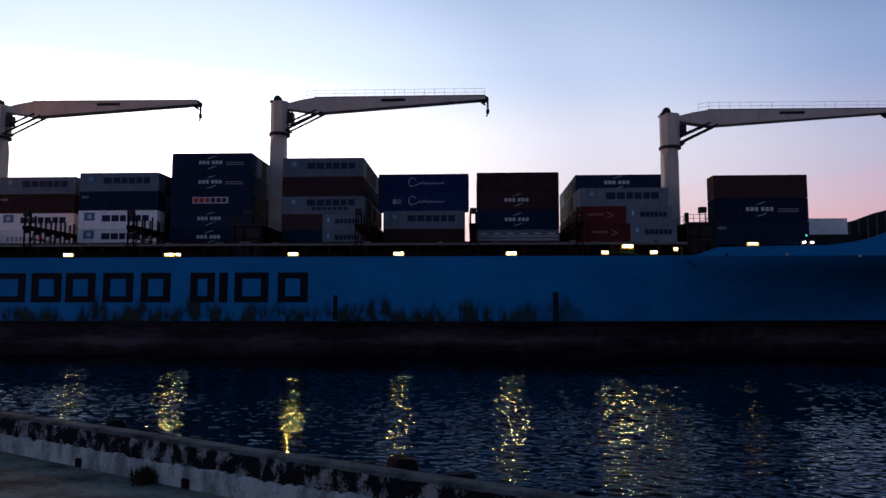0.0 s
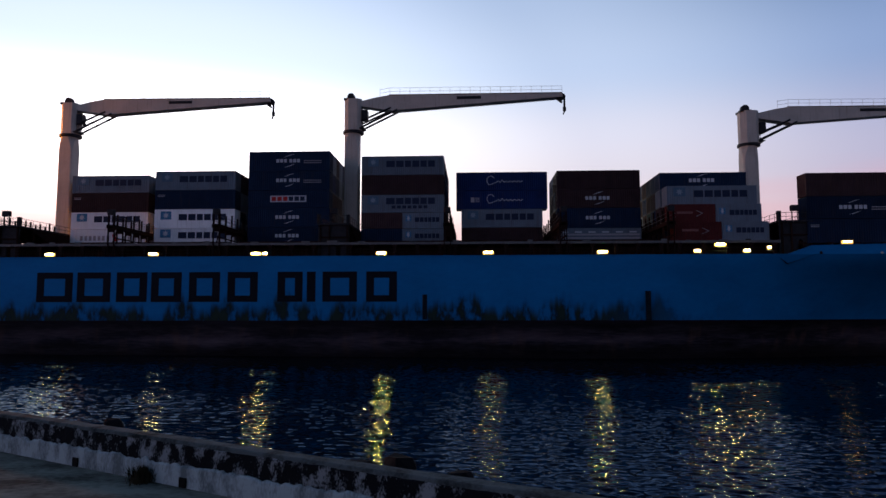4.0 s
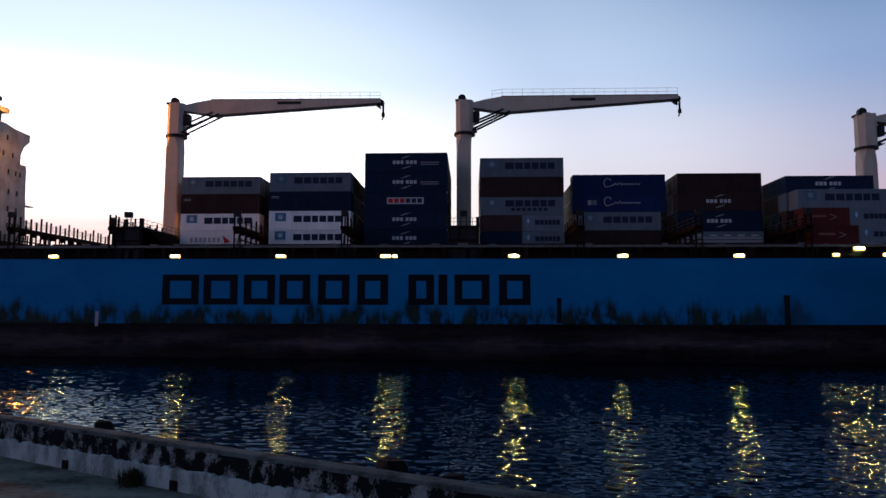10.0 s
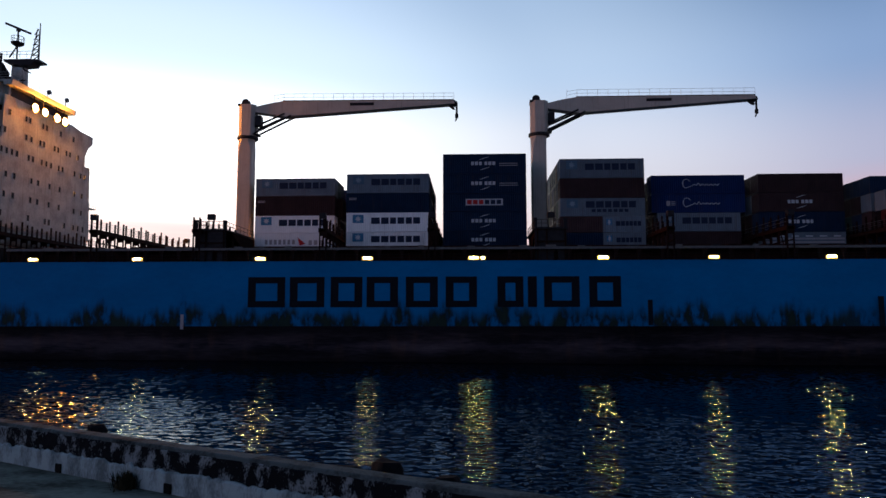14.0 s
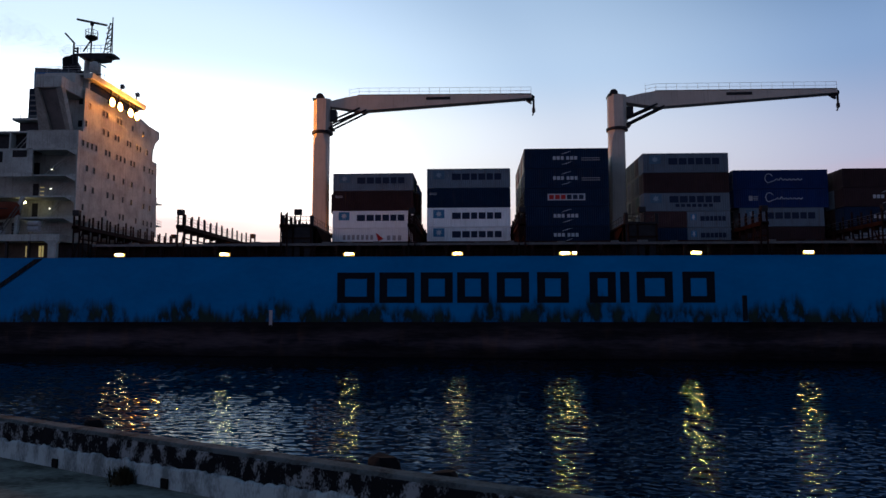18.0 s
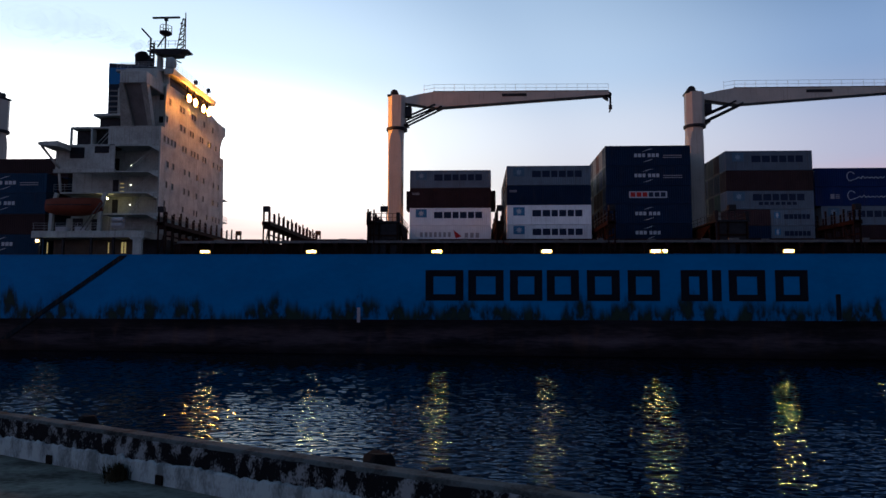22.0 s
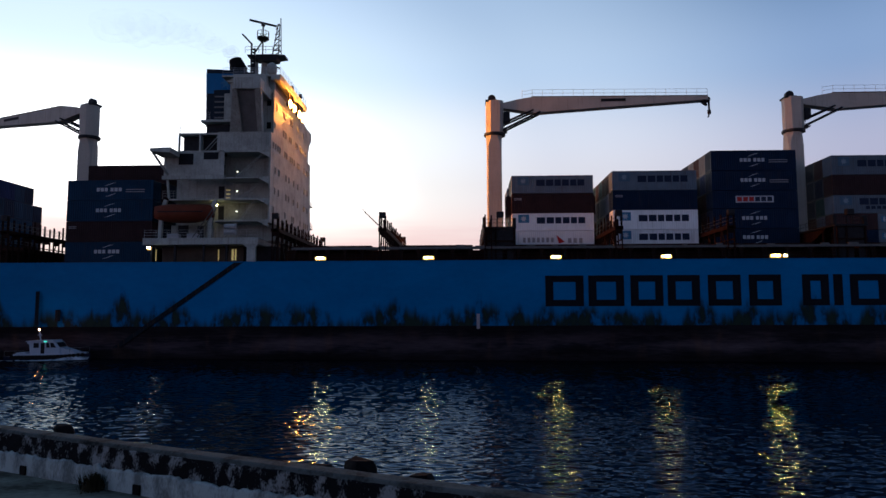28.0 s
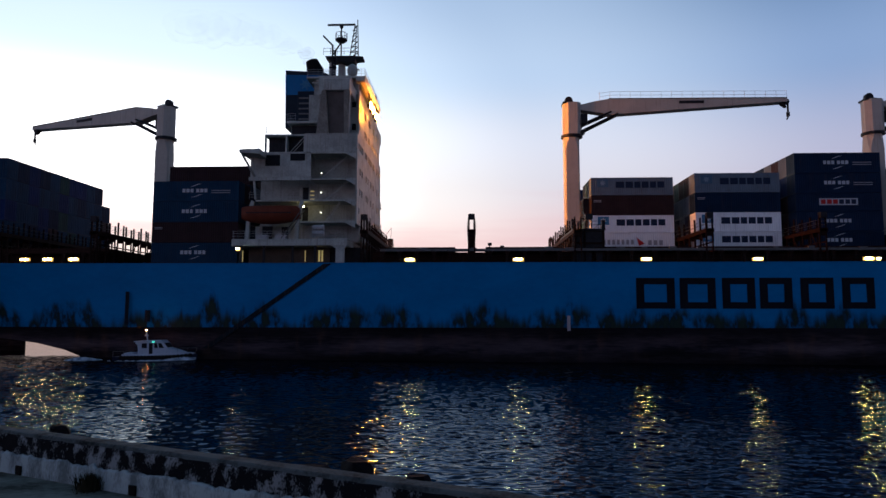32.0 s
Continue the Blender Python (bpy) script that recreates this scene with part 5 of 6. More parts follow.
# ---- harbour ----
def water_material():
    """Dark harbour water: a deep blue body under a bluish gloss that strengthens at grazing angles."""
    m = bpy.data.materials.new("harbour_water")
    m.use_nodes = True
    nt = m.node_tree
    nt.nodes.clear()
    N, L = nt.nodes.new, nt.links.new
    coord = N("ShaderNodeTexCoord")
    total = None
    for scale, stretch, weight in ((4.5, (0.5, 1.1, 1), 0.0075), (11.0, (0.6, 1.0, 1), 0.0012)):
        mp = N("ShaderNodeMapping")
        mp.inputs["Scale"].default_value = stretch
        mp.inputs["Rotation"].default_value = (0, 0, 0.12)
        L(coord.outputs["Object"], mp.inputs[0])
        n = N("ShaderNodeTexNoise")
        n.inputs["Scale"].default_value = scale
        n.inputs["Detail"].default_value = 2.0
        L(mp.outputs[0], n.inputs[0])
        mu = N("ShaderNodeMath")
        mu.operation = "MULTIPLY_ADD"
        mu.inputs[1].default_value = weight
        L(n.outputs[0], mu.inputs[0])
        if total is None:
            mu.inputs[2].default_value = 0.0
        else:
            L(total, mu.inputs[2])
        total = mu.outputs[0]
    bp = N("ShaderNodeBump")
    bp.inputs["Strength"].default_value = 1.0
    bp.inputs["Distance"].default_value = 1.0
    L(total, bp.inputs["Height"])
    body = N("ShaderNodeBsdfDiffuse")
    body.inputs["Color"].default_value = (0.0003, 0.003, 0.007, 1)
    gloss = N("ShaderNodeBsdfGlossy")
    gloss.distribution = "BECKMANN"
    gloss.inputs["Roughness"].default_value = 0.085
    L(bp.outputs[0], gloss.inputs["Normal"])
    fres = N("ShaderNodeFresnel")
    fres.inputs["IOR"].default_value = 1.33
    L(bp.outputs[0], fres.inputs["Normal"])
    # the gloss loses its blue cast towards the horizon
    tint = N("ShaderNodeValToRGB")
    tint.color_ramp.elements.new(0.4)
    tint.color_ramp.elements.new(0.6)
    for e, (pos, col) in zip(tint.color_ramp.elements, ((0.06, (0.012, 0.03, 0.065)), (0.17, (0.24, 0.38, 0.61)), (0.28, (0.95, 1.0, 1.0)), (0.50, (0.50, 0.50, 0.50)))):
        e.position, e.color = pos, (*col, 1)
    L(fres.outputs[0], tint.inputs[0])
    L(tint.outputs[0], gloss.inputs["Color"])
    mix = N("ShaderNodeMixShader")
    L(fres.outputs[0], mix.inputs[0])
    L(body.outputs[0], mix.inputs[1])
    L(gloss.outputs[0], mix.inputs[2])
    out = N("ShaderNodeOutputMaterial")
    L(mix.outputs[0], out.inputs[0])
    return m


def build_water():
    """A flat sheet to the horizon, with real wind waves in the basin before the quay."""
    rng = np.random.default_rng(7)
    nu, nv = 880, 960
    v = np.linspace(0.0, 1.0, nv)
    yy = 15.0 + 83.0 * v ** 1.15
    u = np.linspace(-1.0, 1.0, nu)
    Y, U = np.meshgrid(yy, u, indexing="ij")
    X = U * (7.0 + 0.78 * Y)
    Z = np.zeros_like(X)
    for k in range(80):
        length = 0.21 * (1.2 / 0.21) ** rng.random()
        turn = rng.normal(0.1, 0.5)
        kx, ky = 2 * math.pi / length * math.sin(turn), 2 * math.pi / length * math.cos(turn)
        slope = WAVE_SLOPE * math.sqrt(2.0 / 80)
        Z += slope * length / (2 * math.pi) * np.sin(kx * X + ky * Y + rng.uniform(0, 6.283))
    # calmer and livelier cat's-paws
    Z *= 1.0 + 0.42 * np.sin(0.11 * X + 0.17 * Y + 1.0) * np.sin(0.07 * X - 0.13 * Y)
    edge = np.minimum(np.minimum(V_FADE(v), 1)[:, None], np.clip((1 - np.abs(U)) * 12, 0, 1))
    Z *= edge
    verts = np.stack([X, Y, Z], axis=-1).reshape(-1, 3)
    i = np.arange((nv - 1) * nu).reshape(nv - 1, nu)[:, :-1].ravel()
    faces = np.stack([i, i + 1, i + 1 + nu, i + nu], axis=-1)
    n = len(verts)
    xa, xb, ya, yb = X[0, -1], X[-1, -1], yy[0], yy[-1]
    rim = [(-xa, ya, 0), (xa, ya, 0), (xb, yb, 0), (-xb, yb, 0), (-4000, -400, 0), (4000, -400, 0), (4000, 4500, 0), (-4000, 4500, 0)]
    me = bpy.data.meshes.new("water")
    me.from_pydata(np.vstack([verts, np.array(rim)]).tolist(), [], faces.tolist() + [[n + 4, n + 5, n + 1, n], [n + 5, n + 6, n + 2, n + 1], [n + 6, n + 7, n + 3, n + 2], [n + 7, n + 4, n, n + 3]])
    me.polygons.foreach_set("use_smooth", [True] * len(me.polygons))
    me.materials.append(water_material())
    ob = new("water", me)
    return tagged(ob, "dark rippled harbour water with lamp reflections", kind="structure")


WAVE_SLOPE = 0.14


def V_FADE(v):
    return np.clip((1 - v) * 25, 0, 1) * np.clip(v * 25, 0, 1)


water = build_water()


# ---- quay ----
GROUND_Z = 4.3
CONCRETE = material("quay_concrete", (0.19, 0.20, 0.165), 0.9, vary=0.75, scale=1.3, bump=0.04, edge=(0.38, 0.60), stretch=(1, 1.6, 1))


def wall_paint():
    m = material("quay_wall_plaster", (0.19, 0.215, 0.22), 0.9, vary=0.9, scale=6.0, bump=0.03, second=(0.007, 0.008, 0.010), detail=3.5, edge=(0.505, 0.60), stretch=(1, 1, 0.7))
    return m


WALL_OLD = wall_paint()
WALL_WHITE = material("quay_wall_whitewash", (0.32, 0.395, 0.40), 0.9, vary=0.6, scale=5.5, bump=0.04, stretch=(1, 1, 0.45), edge=(0.40, 0.58))
WALL_CAP = material("quay_wall_coping", (0.085, 0.105, 0.105), 0.9, vary=0.8, scale=3.0, bump=0.02, edge=(0.36, 0.56))
ROCK = material("shore_rock", (0.011, 0.011, 0.013), 0.9, vary=0.5, scale=1.5, bump=0.05)
WALL_H = 0.45
DIR = Vector((1.0, -0.5, 0)).normalized()
NRM = Vector((0.5, 1.0, 0)).normalized()
FOOT = Vector((0, 5.69, GROUND_Z))


def along(s, off, z):
    """A point s along the quay wall, off seaward of its inner foot, z over the ground."""
    p = FOOT + DIR * s + NRM * off
    return (p.x, p.y, GROUND_Z + z)


def build_quay():
    bm = bmesh.new()
    pts = [along(-40, 0.3, 0), along(30, 0.3, 0), along(30, -30, 0), along(-40, -30, 0)]
    lo = [bm.verts.new(p) for p in pts]
    bm.faces.new(lo[::-1])
    low = [bm.verts.new((p[0], p[1], -2)) for p in pts]
    for k in range(4):
        bm.faces.new((lo[k], lo[(k + 1) % 4], low[(k + 1) % 4], low[k]))
    bmesh.ops.recalc_face_normals(bm, faces=bm.faces[:])
    tagged(part("pavement", bm, CONCRETE), "worn dusty concrete quay surface", kind="structure")
    rnd = random.Random(3)
    rows = []
    for k in range(141):
        s = -20 + 0.2 * k
        w = [rnd.uniform(-0.012, 0.012) for _ in range(6)]
        rows.append([along(s, 0.0 + w[0], 0), along(s, 0.0 + w[1], 0.24), along(s, 0.015 + w[2], WALL_H - 0.03), along(s, 0.04, WALL_H + w[3]), along(s, 0.19, WALL_H + w[4]), along(s, 0.23, WALL_H - 0.04), along(s, 0.25, -3.0)])
    wall = tagged(part("quay_wall", grid_rows(rows), WALL_OLD), "low mould-blackened plaster wall with a whitewashed foot", kind="structure")
    rows = []
    for k in range(561):
        s = -20 + 0.05 * k
        h = 0.225 + 0.035 * noise.noise((s * 1.1, 0, 0)) + 0.03 * noise.noise((s * 7.0, 3, 0)) + rnd.uniform(-0.016, 0.016)
        rows.append([along(s, -0.03, 0.0), along(s, -0.028, h - 0.02), along(s, -0.012, h), along(s, 0.02, h)])
    part("whitewash_band", grid_rows(rows), WALL_WHITE, wall)
    rows = []
    for k in range(281):
        s = -20 + 0.1 * k
        d = WALL_H - 0.022 + 0.012 * noise.noise((s * 2.3, 5, 0)) + rnd.uniform(-0.005, 0.005)
        rows.append([along(s, 0.018, d), along(s, 0.024, WALL_H + 0.006), along(s, 0.035, WALL_H + 0.018 + 0.008 * noise.noise((s * 3, 1, 0))), along(s, 0.2, WALL_H + 0.018 + 0.008 * noise.noise((s * 3, 2, 0))), along(s, 0.25, WALL_H - 0.03), along(s, 0.26, WALL_H - 0.1)])
    part("coping", grid_rows(rows), WALL_CAP, wall, "pale worn coping of the wall")


build_quay()


def boulder(x, y, top, size, seed):
    rnd = random.Random(seed)
    bm = bmesh.new()
    bmesh.ops.create_icosphere(bm, subdivisions=2, radius=1.0)
    k = Vector((rnd.uniform(0.8, 1.3), rnd.uniform(0.8, 1.2), rnd.uniform(0.8, 1.1))) * size
    for v in bm.verts:
        n = v.co.normalized()
        # flattened facets and broken edges
        n = Vector([math.copysign(abs(c) ** 0.6, c) for c in n])
        v.co = Vector((n.x * k.x, n.y * k.y, n.z * k.z)) * (1 + 0.22 * noise.noise(v.co * 1.7 + Vector((seed, 0, 0))))
    hi = max(v.co.z for v in bm.verts)
    ob = part("boulder", bm, ROCK)
    ob.matrix_basis = pose(x, y, top - hi, 0, 0, rnd.uniform(0, 360))
    return tagged(ob, "rough dark boulder piled outside the quay wall", "rock", "boulders of the sea bank")


def build_bank():
    rows = []
    for k in range(60):
        q = -20 + 0.5 * k
        rows.append([along(q, o, h + 0.12 * noise.noise((q, o, 0))) for o, h in ((0.24, -0.2), (0.8, -0.25), (1.6, -1.0), (3.0, -2.6), (5.0, -5.2))])
    tagged(part("sea_bank", grid_rows(rows), ROCK), "dark rubble bank below the quay wall", kind="structure")
    for x, y, top, size in ((-4.97, 9.06, 4.72, 0.10), (-0.86, 7.02, 4.74, 0.2), (-0.25, 6.72, 4.66, 0.13), (-1.38, 7.28, 4.62, 0.24)):
        boulder(x, y, top, size, int(x * 100))
    rnd = random.Random(21)
    for k in range(26):
        q = rnd.uniform(-9, 6)
        o = rnd.uniform(0.7, 2.6)
        p = along(q, o, 0)
        boulder(p[0], p[1], p[2] + 0.22 - 0.75 * (o - 0.6), rnd.uniform(0.18, 0.34), 100 + k)


build_bank()


def build_wall_details():
    wall = bpy.data.objects["quay_wall"]
    # black blocks on the uncut wall paint the shade inside weep holes
    for x, y in ((-4.88, 8.13), (-3.18, 7.28), (-6.6, 8.99), (-1.5, 6.44), (0.2, 5.59)):
        part("weep_hole", boxes((-0.05, 0.05, -0.05, 0.02, 0.0, 0.1)), SOOT, wall).matrix_basis = pose(x, y, GROUND_Z + 0.005, 0, 0, -26.6)
    # dry tuft of weeds at the wall's foot
    rnd = random.Random(5)
    bm = bmesh.new()
    for k in range(420):
        a = rnd.uniform(0, 2 * math.pi)
        r = abs(rnd.gauss(0, 0.07))
        base = Vector((r * math.cos(a), r * math.sin(a), 0))
        tip = base * rnd.uniform(0.8, 1.6) + Vector((rnd.gauss(0, 0.025), rnd.gauss(0, 0.025), rnd.uniform(0.07, 0.19)))
        side = Vector((-math.sin(a), math.cos(a), 0)) * rnd.uniform(0.003, 0.008)
        mid = (base + tip) / 2 + Vector((0, 0, 0.03))
        v = [bm.verts.new(p) for p in (base - side, base + side, mid + side * 1.2, mid - side * 1.2, tip)]
        bm.faces.new(v[:4])
        bm.faces.new((v[3], v[2], v[4]))
    tuft = part("weed_tuft", bm, WEED)
    tuft.matrix_basis = pose(-3.74, 7.46, GROUND_Z)
    tagged(tuft, "dark dry tuft of weeds at the wall foot", "plant")


WEED = material("dry_weed", (0.035, 0.032, 0.018), 0.8, vary=0.5, scale=8)
build_wall_details()


# ---- far shore ----
def build_far_shore():
    shore = bmesh.new()
    box(shore, -600, 700, 392, 470, -3, 2.2)
    tagged(part("far_quay", shore, CONCRETE), "low far concrete quay across the water", kind="structure")
    crane = part("portal", boxes((-37, -35, 398, 399.4, 2, 30), (-29, -27, 398, 399.4, 2, 30), (-37, -27, 398, 399.4, 28, 30)), DARK_STEEL)
    crane.name = "harbour_crane"
    tagged(crane, "far dark harbour crane with its boom raised", "crane")
    part("tower", boxes((-33.2, -31.2, 399, 401, 29, 47)), DARK_STEEL, crane)
    part("boom", rods([((-32.5, 400, 46), (-34.8, 400, 51.5)), ((-34.8, 400, 51.5), (-49.8, 400, 66.0)), ((-34.4, 400, 50.6), (-48.6, 400, 64.4))], 0.17, 6), GREY_STEEL, crane)
    part("back_stay", rods([((-34.6, 400, 51.0), (-31.2, 400, 55.5)), ((-31.2, 400, 55.5), (-31.6, 400, 46))], 0.12, 5), GREY_STEEL, crane)
    post = part("lamp_mast", rods([((26.6, 400, 2), (26.6, 400, 46))], 0.35, 6), DARK_STEEL)
    tagged(post, "thin far lamp mast on the other quay", "lamp", "far lamp masts")
    part("lamp_head", boxes((25.6, 27.8, 399, 401, 45.4, 47.0)), DARK_STEEL, post)
    copy_thing(post, pose(7.2, 0, -1.6))


build_far_shore()


# ---- pilot launch ----
BOAT_WHITE = material("launch_white", (0.38, 0.43, 0.50), 0.4, vary=0.1, scale=1.5)
BOAT_NAVY = material("launch_hull_navy", (0.015, 0.02, 0.04), 0.4, vary=0.3, scale=1.5)
RUBBER = material("fender_rubber", (0.015, 0.015, 0.015), 0.8, vary=0.4, scale=6)
FOAM = material("foam_white", (0.55, 0.60, 0.66), 0.9, vary=0.6, scale=1.8, second=(0.06, 0.09, 0.12))
LAMP_RED = glowing("masthead_glow", (1.0, 0.34, 0.12), 160.0)
launch = tagged(new("pilot_launch"), "small white pilot launch with dark hull and tyre fenders under way", "boat")


def build_launch():
    def beam(x):
        return 1.6 * (1 - max(0.0, (x - 2.3) / 4.62) ** 2.3) + 0.03

    def rim(x):
        return 0.62 + 0.30 * max(0.0, (x - 2.0) / 5.4) ** 1.6
    rows = []
    for k in range(23):
        x = -4.7 + 11.6 * k / 22
        w, top = beam(x), rim(x)
        rows.append([(x, -w, top), (x, -w * 0.94, 0.1), (x - 0.2, -w * 0.45, -0.5), (x - 0.2, w * 0.45, -0.5), (x, w * 0.94, 0.1), (x, w, top)])
    part("boat_hull", grid_rows(rows, closed=True), BOAT_NAVY, launch, smooth=False)
    rows = []
    for k in range(20):
        x = -3.4 + 9.9 * k / 19
        w, z = beam(x) - 0.02, rim(x)
        h = 0.34 if x < 4.5 else 0.34 - 0.06 * (x - 4.5)
        rows.append([(x, -w, z), (x, -w * 0.97, z + h), (x, w * 0.97, z + h), (x, w, z)])
    part("bulwark", grid_rows(rows), BOAT_WHITE, launch, "white raised deck edge")
    # long sloping trunk before the wheelhouse
    part("foredeck_trunk", prism(bmesh.new(), [(2.2, 0.9), (5.2, 0.95), (5.0, 1.15), (3.2, 1.75), (2.2, 1.9)], -1.0, 1.0), BOAT_WHITE, launch, "white sloping trunk before the wheelhouse")
    part("cabin", prism(bmesh.new(), [(-1.2, 0.9), (3.1, 0.9), (3.0, 1.75), (2.35, 2.62), (2.0, 2.78), (-1.55, 2.72), (-1.7, 2.5), (-1.35, 2.3)], -1.15, 1.15), BOAT_WHITE, launch, "white wheelhouse cabin with a raked front")
    part("cabin_roof", prism(bmesh.new(), [(-1.85, 2.7), (2.2, 2.76), (2.0, 2.9), (-1.8, 2.82)], -1.25, 1.25), BOAT_WHITE, launch)
    part("cabin_door", boxes((0.32, 0.86, -1.18, -1.14, 0.95, 2.5)), GLASS_DARK, launch)
    for x0, x1, lean in ((-0.72, 0.02, 0.0), (1.12, 1.62, 0.16), (1.78, 2.5, 0.42)):
        part("side_window", prism(bmesh.new(), [(x0, 1.8), (x1, 1.8), (x1 - lean, 2.5), (x0 - lean * 0.3, 2.5)], -1.18, -1.14), GLASS_DARK, launch)
    part("windscreen", prism(bmesh.new(), [(2.92, 1.85), (2.97, 1.87), (2.47, 2.52), (2.42, 2.5)], -0.95, 0.95), GLASS_DARK, launch)
    part("light_mast", rods([((-0.35, 0, 2.75), (-0.6, 0, 4.28)), ((-0.8, 0, 3.6), (-0.25, 0, 3.6))], 0.09, 6), BOAT_WHITE, launch)
    bm = bmesh.new()
    bmesh.ops.create_icosphere(bm, subdivisions=2, radius=0.1, matrix=Matrix.Translation((-0.62, 0, 4.38)))
    part("masthead_lamp", bm, LAMP_RED, launch)
    part("starboard_lamp", boxes((0.8, 1.15, -1.32, -1.18, 2.62, 2.76), bevel=0.03), LAMP_GREEN, launch)
    for k in range(20):
        x = -3.4 + 0.5 * k
        bm = bmesh.new()
        rod(bm, (x, -beam(x) - 0.2, rim(x) - 0.1), (x, -beam(x) + 0.02, rim(x) - 0.1), 0.27, 10)
        part("tyre_fender", bm, RUBBER, launch)
    part("bow_rail", rods([((4.4, -1.0, 1.75), (6.9, -0.25, 1.75)), ((4.4, -1.0, 1.05), (4.4, -1.0, 1.75)), ((5.7, -0.8, 1.1), (5.7, -0.6, 1.75)), ((6.8, -0.25, 1.1), (6.9, -0.25, 1.75))], 0.03, 4), GREY_STEEL, launch)
    part("stern_rail", rods([((-4.7, -1.4, 1.4), (-1.8, -1.4, 1.4)), ((-4.7, -1.4, 0.65), (-4.7, -1.4, 1.4)), ((-3.2, -1.4, 0.65), (-3.2, -1.4, 1.4))], 0.03, 4), GREY_STEEL, launch)
    part("after_locker", boxes((-3.3, -1.9, -1.1, 1.1, 0.7, 1.15), bevel=0.05), BOAT_WHITE, launch)
    rnd = random.Random(8)
    rows = []
    for k in range(52):
        x = 6.8 - 0.25 * k
        w = beam(x)
        o = 0.3 + 0.02 * k
        swell = 0.42 * math.exp(-((x - 5.2) / 1.9) ** 2) + 0.10
        rows.append([(x, -w - o - rnd.uniform(0, 0.25), 0.0), (x, -w - 0.14, swell + rnd.uniform(-0.05, 0.06)), (x, -w + 0.2, swell * 0.5)])
    part("bow_wave", grid_rows(rows), FOAM, launch, "white foam along the launch's side")
    # the crest that follows astern
    rows = []
    for k in range(24):
        x = -6.2 - 0.28 * k
        h = 0.62 * math.sin(math.pi * k / 23) ** 1.3 + 0.02
        rows.append([(x, -2.6, -0.03), (x, -1.6 + rnd.uniform(-0.1, 0.1), h * 0.8), (x, -1.0, h + rnd.uniform(-0.03, 0.03)), (x, 1.2, h * 0.4), (x, 2.6, -0.03)])
    part("stern_wave", grid_rows(rows), FOAM, launch, "pale foaming wave behind the launch", smooth=True)


build_launch()


# ---- funnel smoke ----
def smoke_material(name, alpha):
    m = bpy.data.materials.new(name)
    m.use_nodes = True
    nt = m.node_tree
    N, L = nt.nodes.new, nt.links.new
    b = nt.nodes["Principled BSDF"]
    b.inputs["Base Color"].default_value = (0.10, 0.085, 0.08, 1)
    b.inputs["Roughness"].default_value = 1.0
    b.inputs["Specular IOR Level"].default_value = 0.0
    coord = N("ShaderNodeTexCoord")
    n = N("ShaderNodeTexNoise")
    n.inputs["Scale"].default_value = 0.45
    n.inputs["Detail"].default_value = 2
    L(coord.outputs["Object"], n.inputs[0])
    r = N("ShaderNodeMapRange")
    r.inputs[1].default_value, r.inputs[2].default_value = 0.30, 0.70
    r.inputs[3].default_value, r.inputs[4].default_value = 0.35 * alpha, alpha
    L(n.outputs[0], r.inputs[0])
    L(r.outputs[0], b.inputs["Alpha"])
    return m


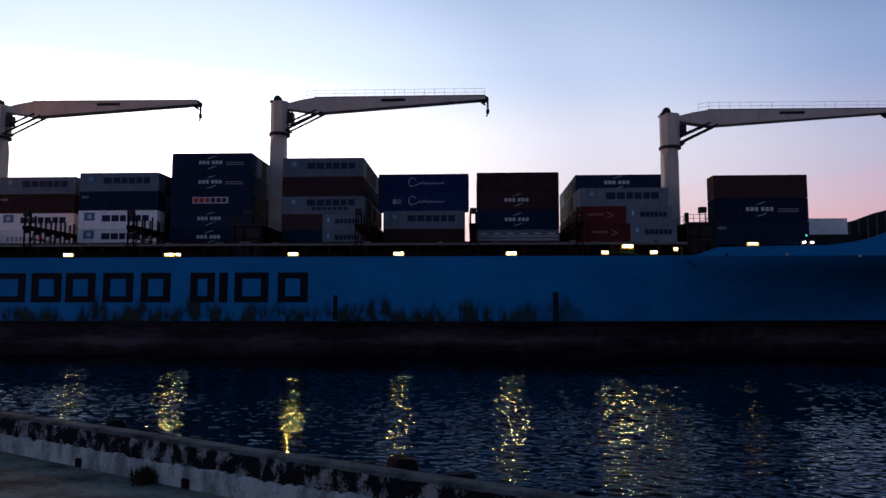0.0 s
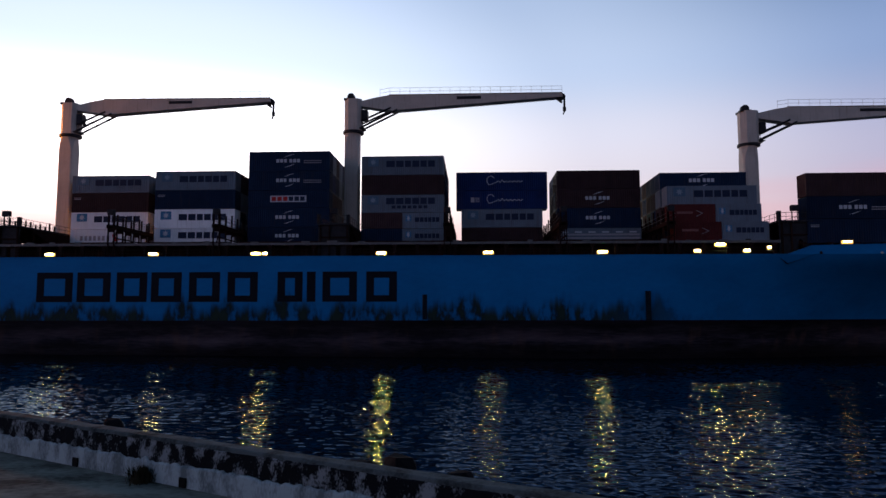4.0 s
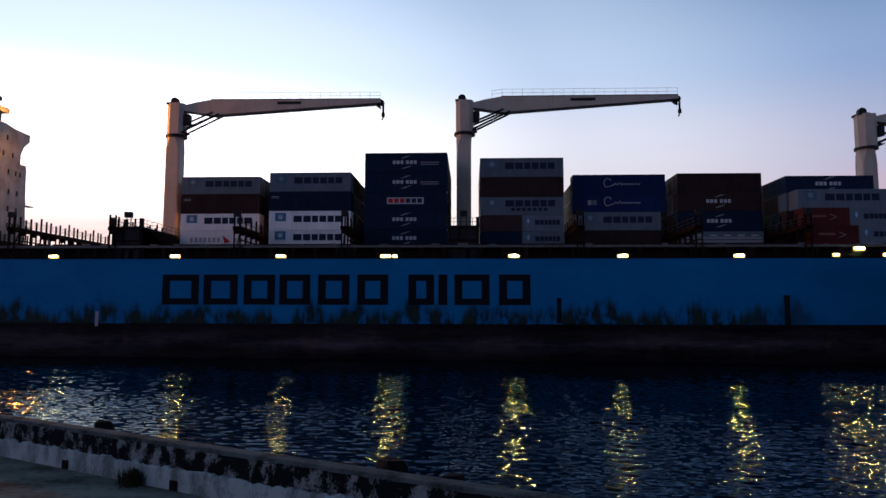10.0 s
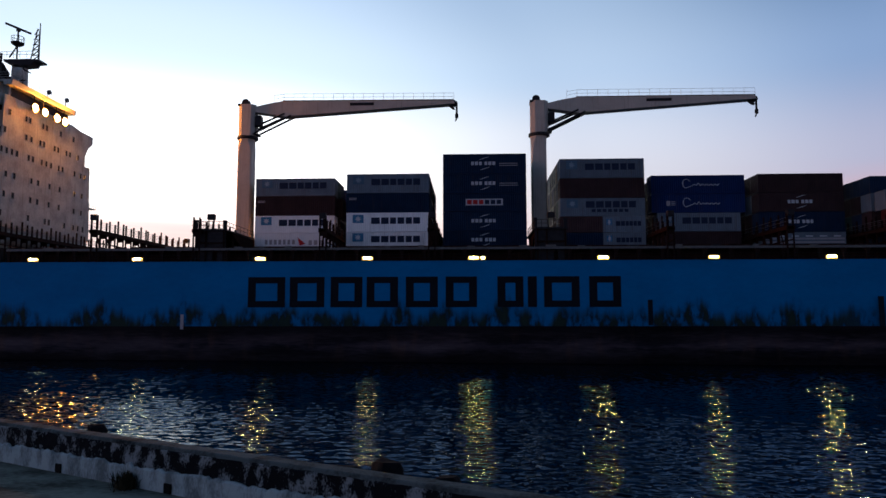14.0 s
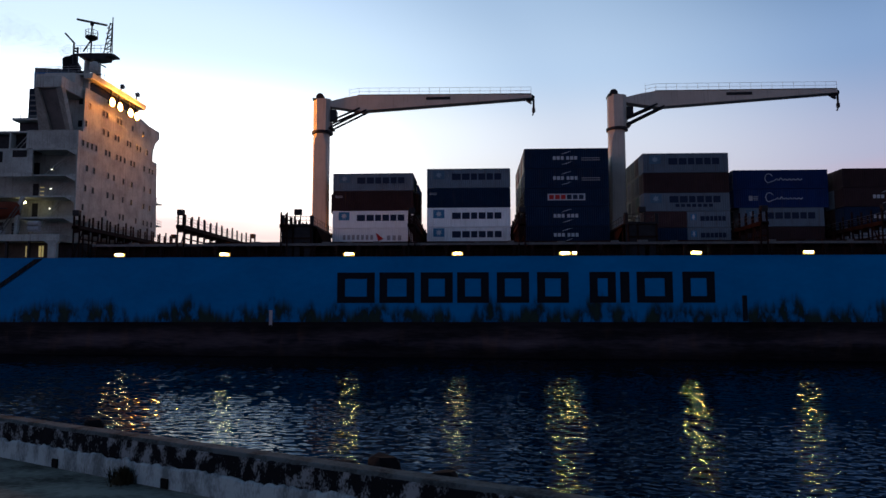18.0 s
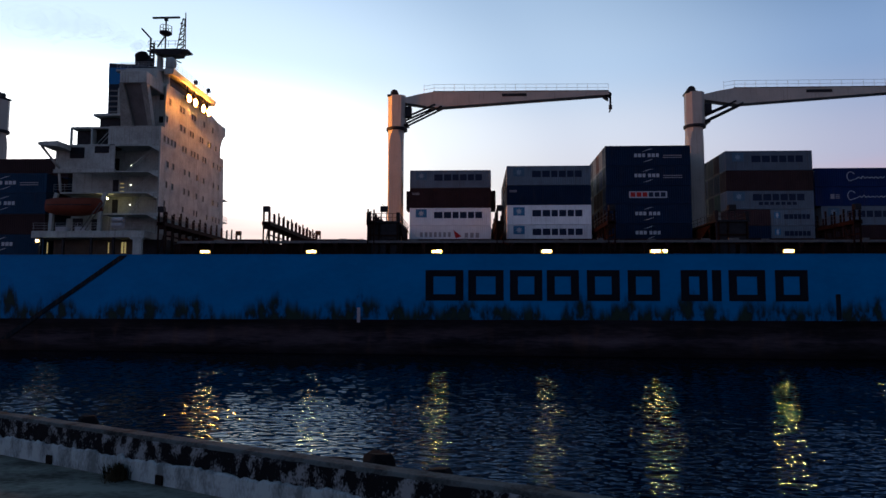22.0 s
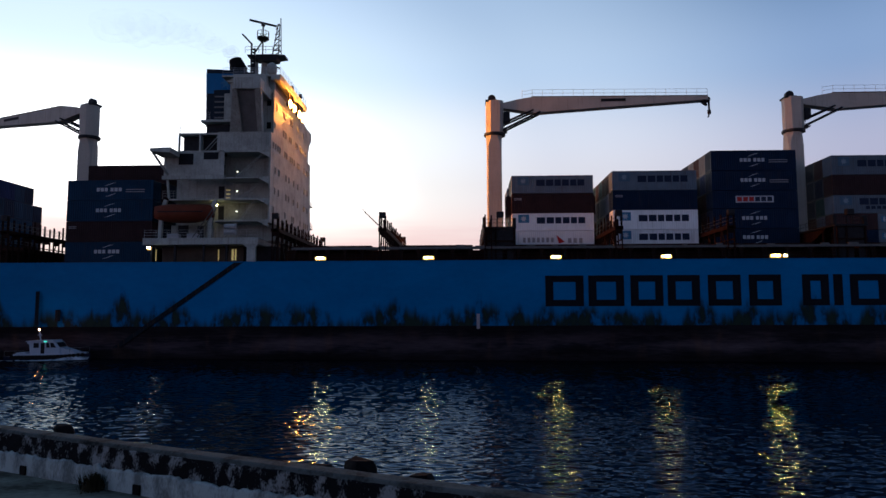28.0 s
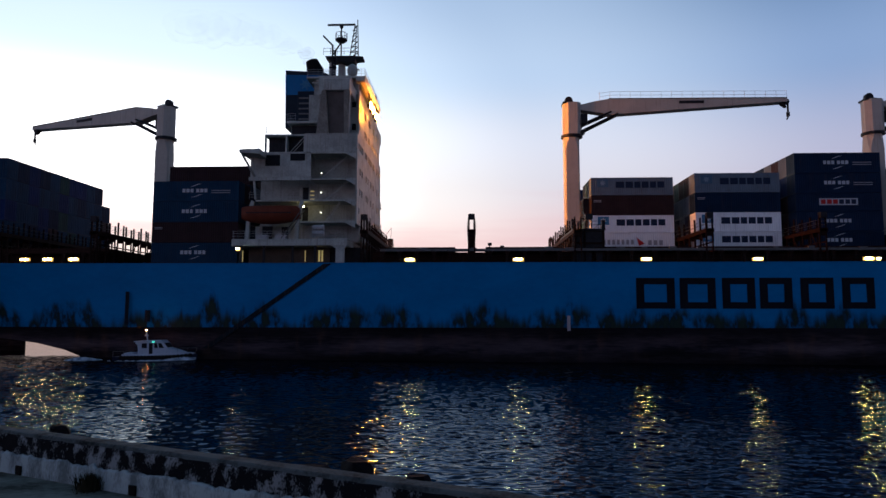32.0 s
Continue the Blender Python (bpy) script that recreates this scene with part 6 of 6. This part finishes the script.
def build_smoke():
    """A thin plume from the exhaust: each puff is a nest of ever smaller shells."""
    rng = random.Random(5)
    plume = tagged(new("funnel_smoke"), "thin grey-brown smoke drifting off the funnel", "smoke")
    dense, thin = smoke_material("dense_smoke", 0.13), smoke_material("thin_smoke", 0.024)
    puffs = []
    for k in range(9):
        s = k / 8
        bm = bmesh.new()
        size = 0.75 + 2.9 * s
        for shell in range(2):
            f = 1.0 - 0.42 * shell
            ret = bmesh.ops.create_icosphere(bm, subdivisions=3, radius=1.0)
            bmesh.ops.delete(bm, geom=[v for v in ret["verts"] if v.co.y < -0.05], context="VERTS")
            for v in [v for v in ret["verts"] if v.is_valid]:
                d = v.co.normalized()
                w = 1 + 0.35 * noise.noise(d * 1.7 + Vector((k * 3.1, shell * 0.4, 0)))
                v.co = Vector((d.x * size * 1.3, d.y * size, d.z * size * 0.8)) * (w * f)
        ob = part("smoke_puff", bm, dense if k < 2 else thin, plume, smooth=True)
        ob.visible_shadow = False
        x = -93.6 - 5.0 * s - 13.0 * s * s
        z = 45.2 + 10.0 * s - 3.6 * s * s
        puffs.append((ob, x + rng.uniform(-0.4, 0.4), 14.0 + rng.uniform(-0.6, 0.6), z + rng.uniform(-0.5, 0.5), s))
    return plume, puffs


SMOKE, PUFFS = build_smoke()
launch.scale = (0.86, 0.86, 0.86)

BOAT_START, BOAT_SPEED = -146.43, 3.423

def motions():
    walk(ship, [(t, ship_pose(x, y, h)) for t, x, y, h in SHIP_ROWS])
    # the scanner makes a turn in two and a half seconds
    walk(SCANNER, [(0.5 * k, pose(-88.1, 11.2, 49.75, 0, 0, 115 - 144 * (0.5 * k - 21.2))) for k in range(65)])
    walk(launch, [(t, pose(BOAT_START + t * BOAT_SPEED, y, 0, 0, -1, h)) for t, y, h in ((0, 80.5, 3.0), (8, 82.4, 3.0), (16, 84.2, 2.8), (24, 85.8, 1.8), (28, 86.4, 1.2), (32, 86.8, 0.8))])
    # the waves drift slowly towards the quay
    walk(water, [(0, pose(0, 3.0, 0)), (32, pose(3.2, -2.0, 0))])
    walk(SMOKE, [(t, ship_pose(x, y, h)) for t, x, y, h in SHIP_ROWS])
    for ob, x, y, z, s in PUFFS:
        walk(ob, [(t, pose(x - (0.02 + 0.09 * s) * (t - 24), y, z + 0.03 * (t - 24) * s, 0, 0, 0)) for t in (0, 8, 16, 24, 32)])
    for ob, m in CARGO:
        walk(ob, [(t, ship_pose(x, y, h) @ m) for t, x, y, h in SHIP_ROWS])


motions()
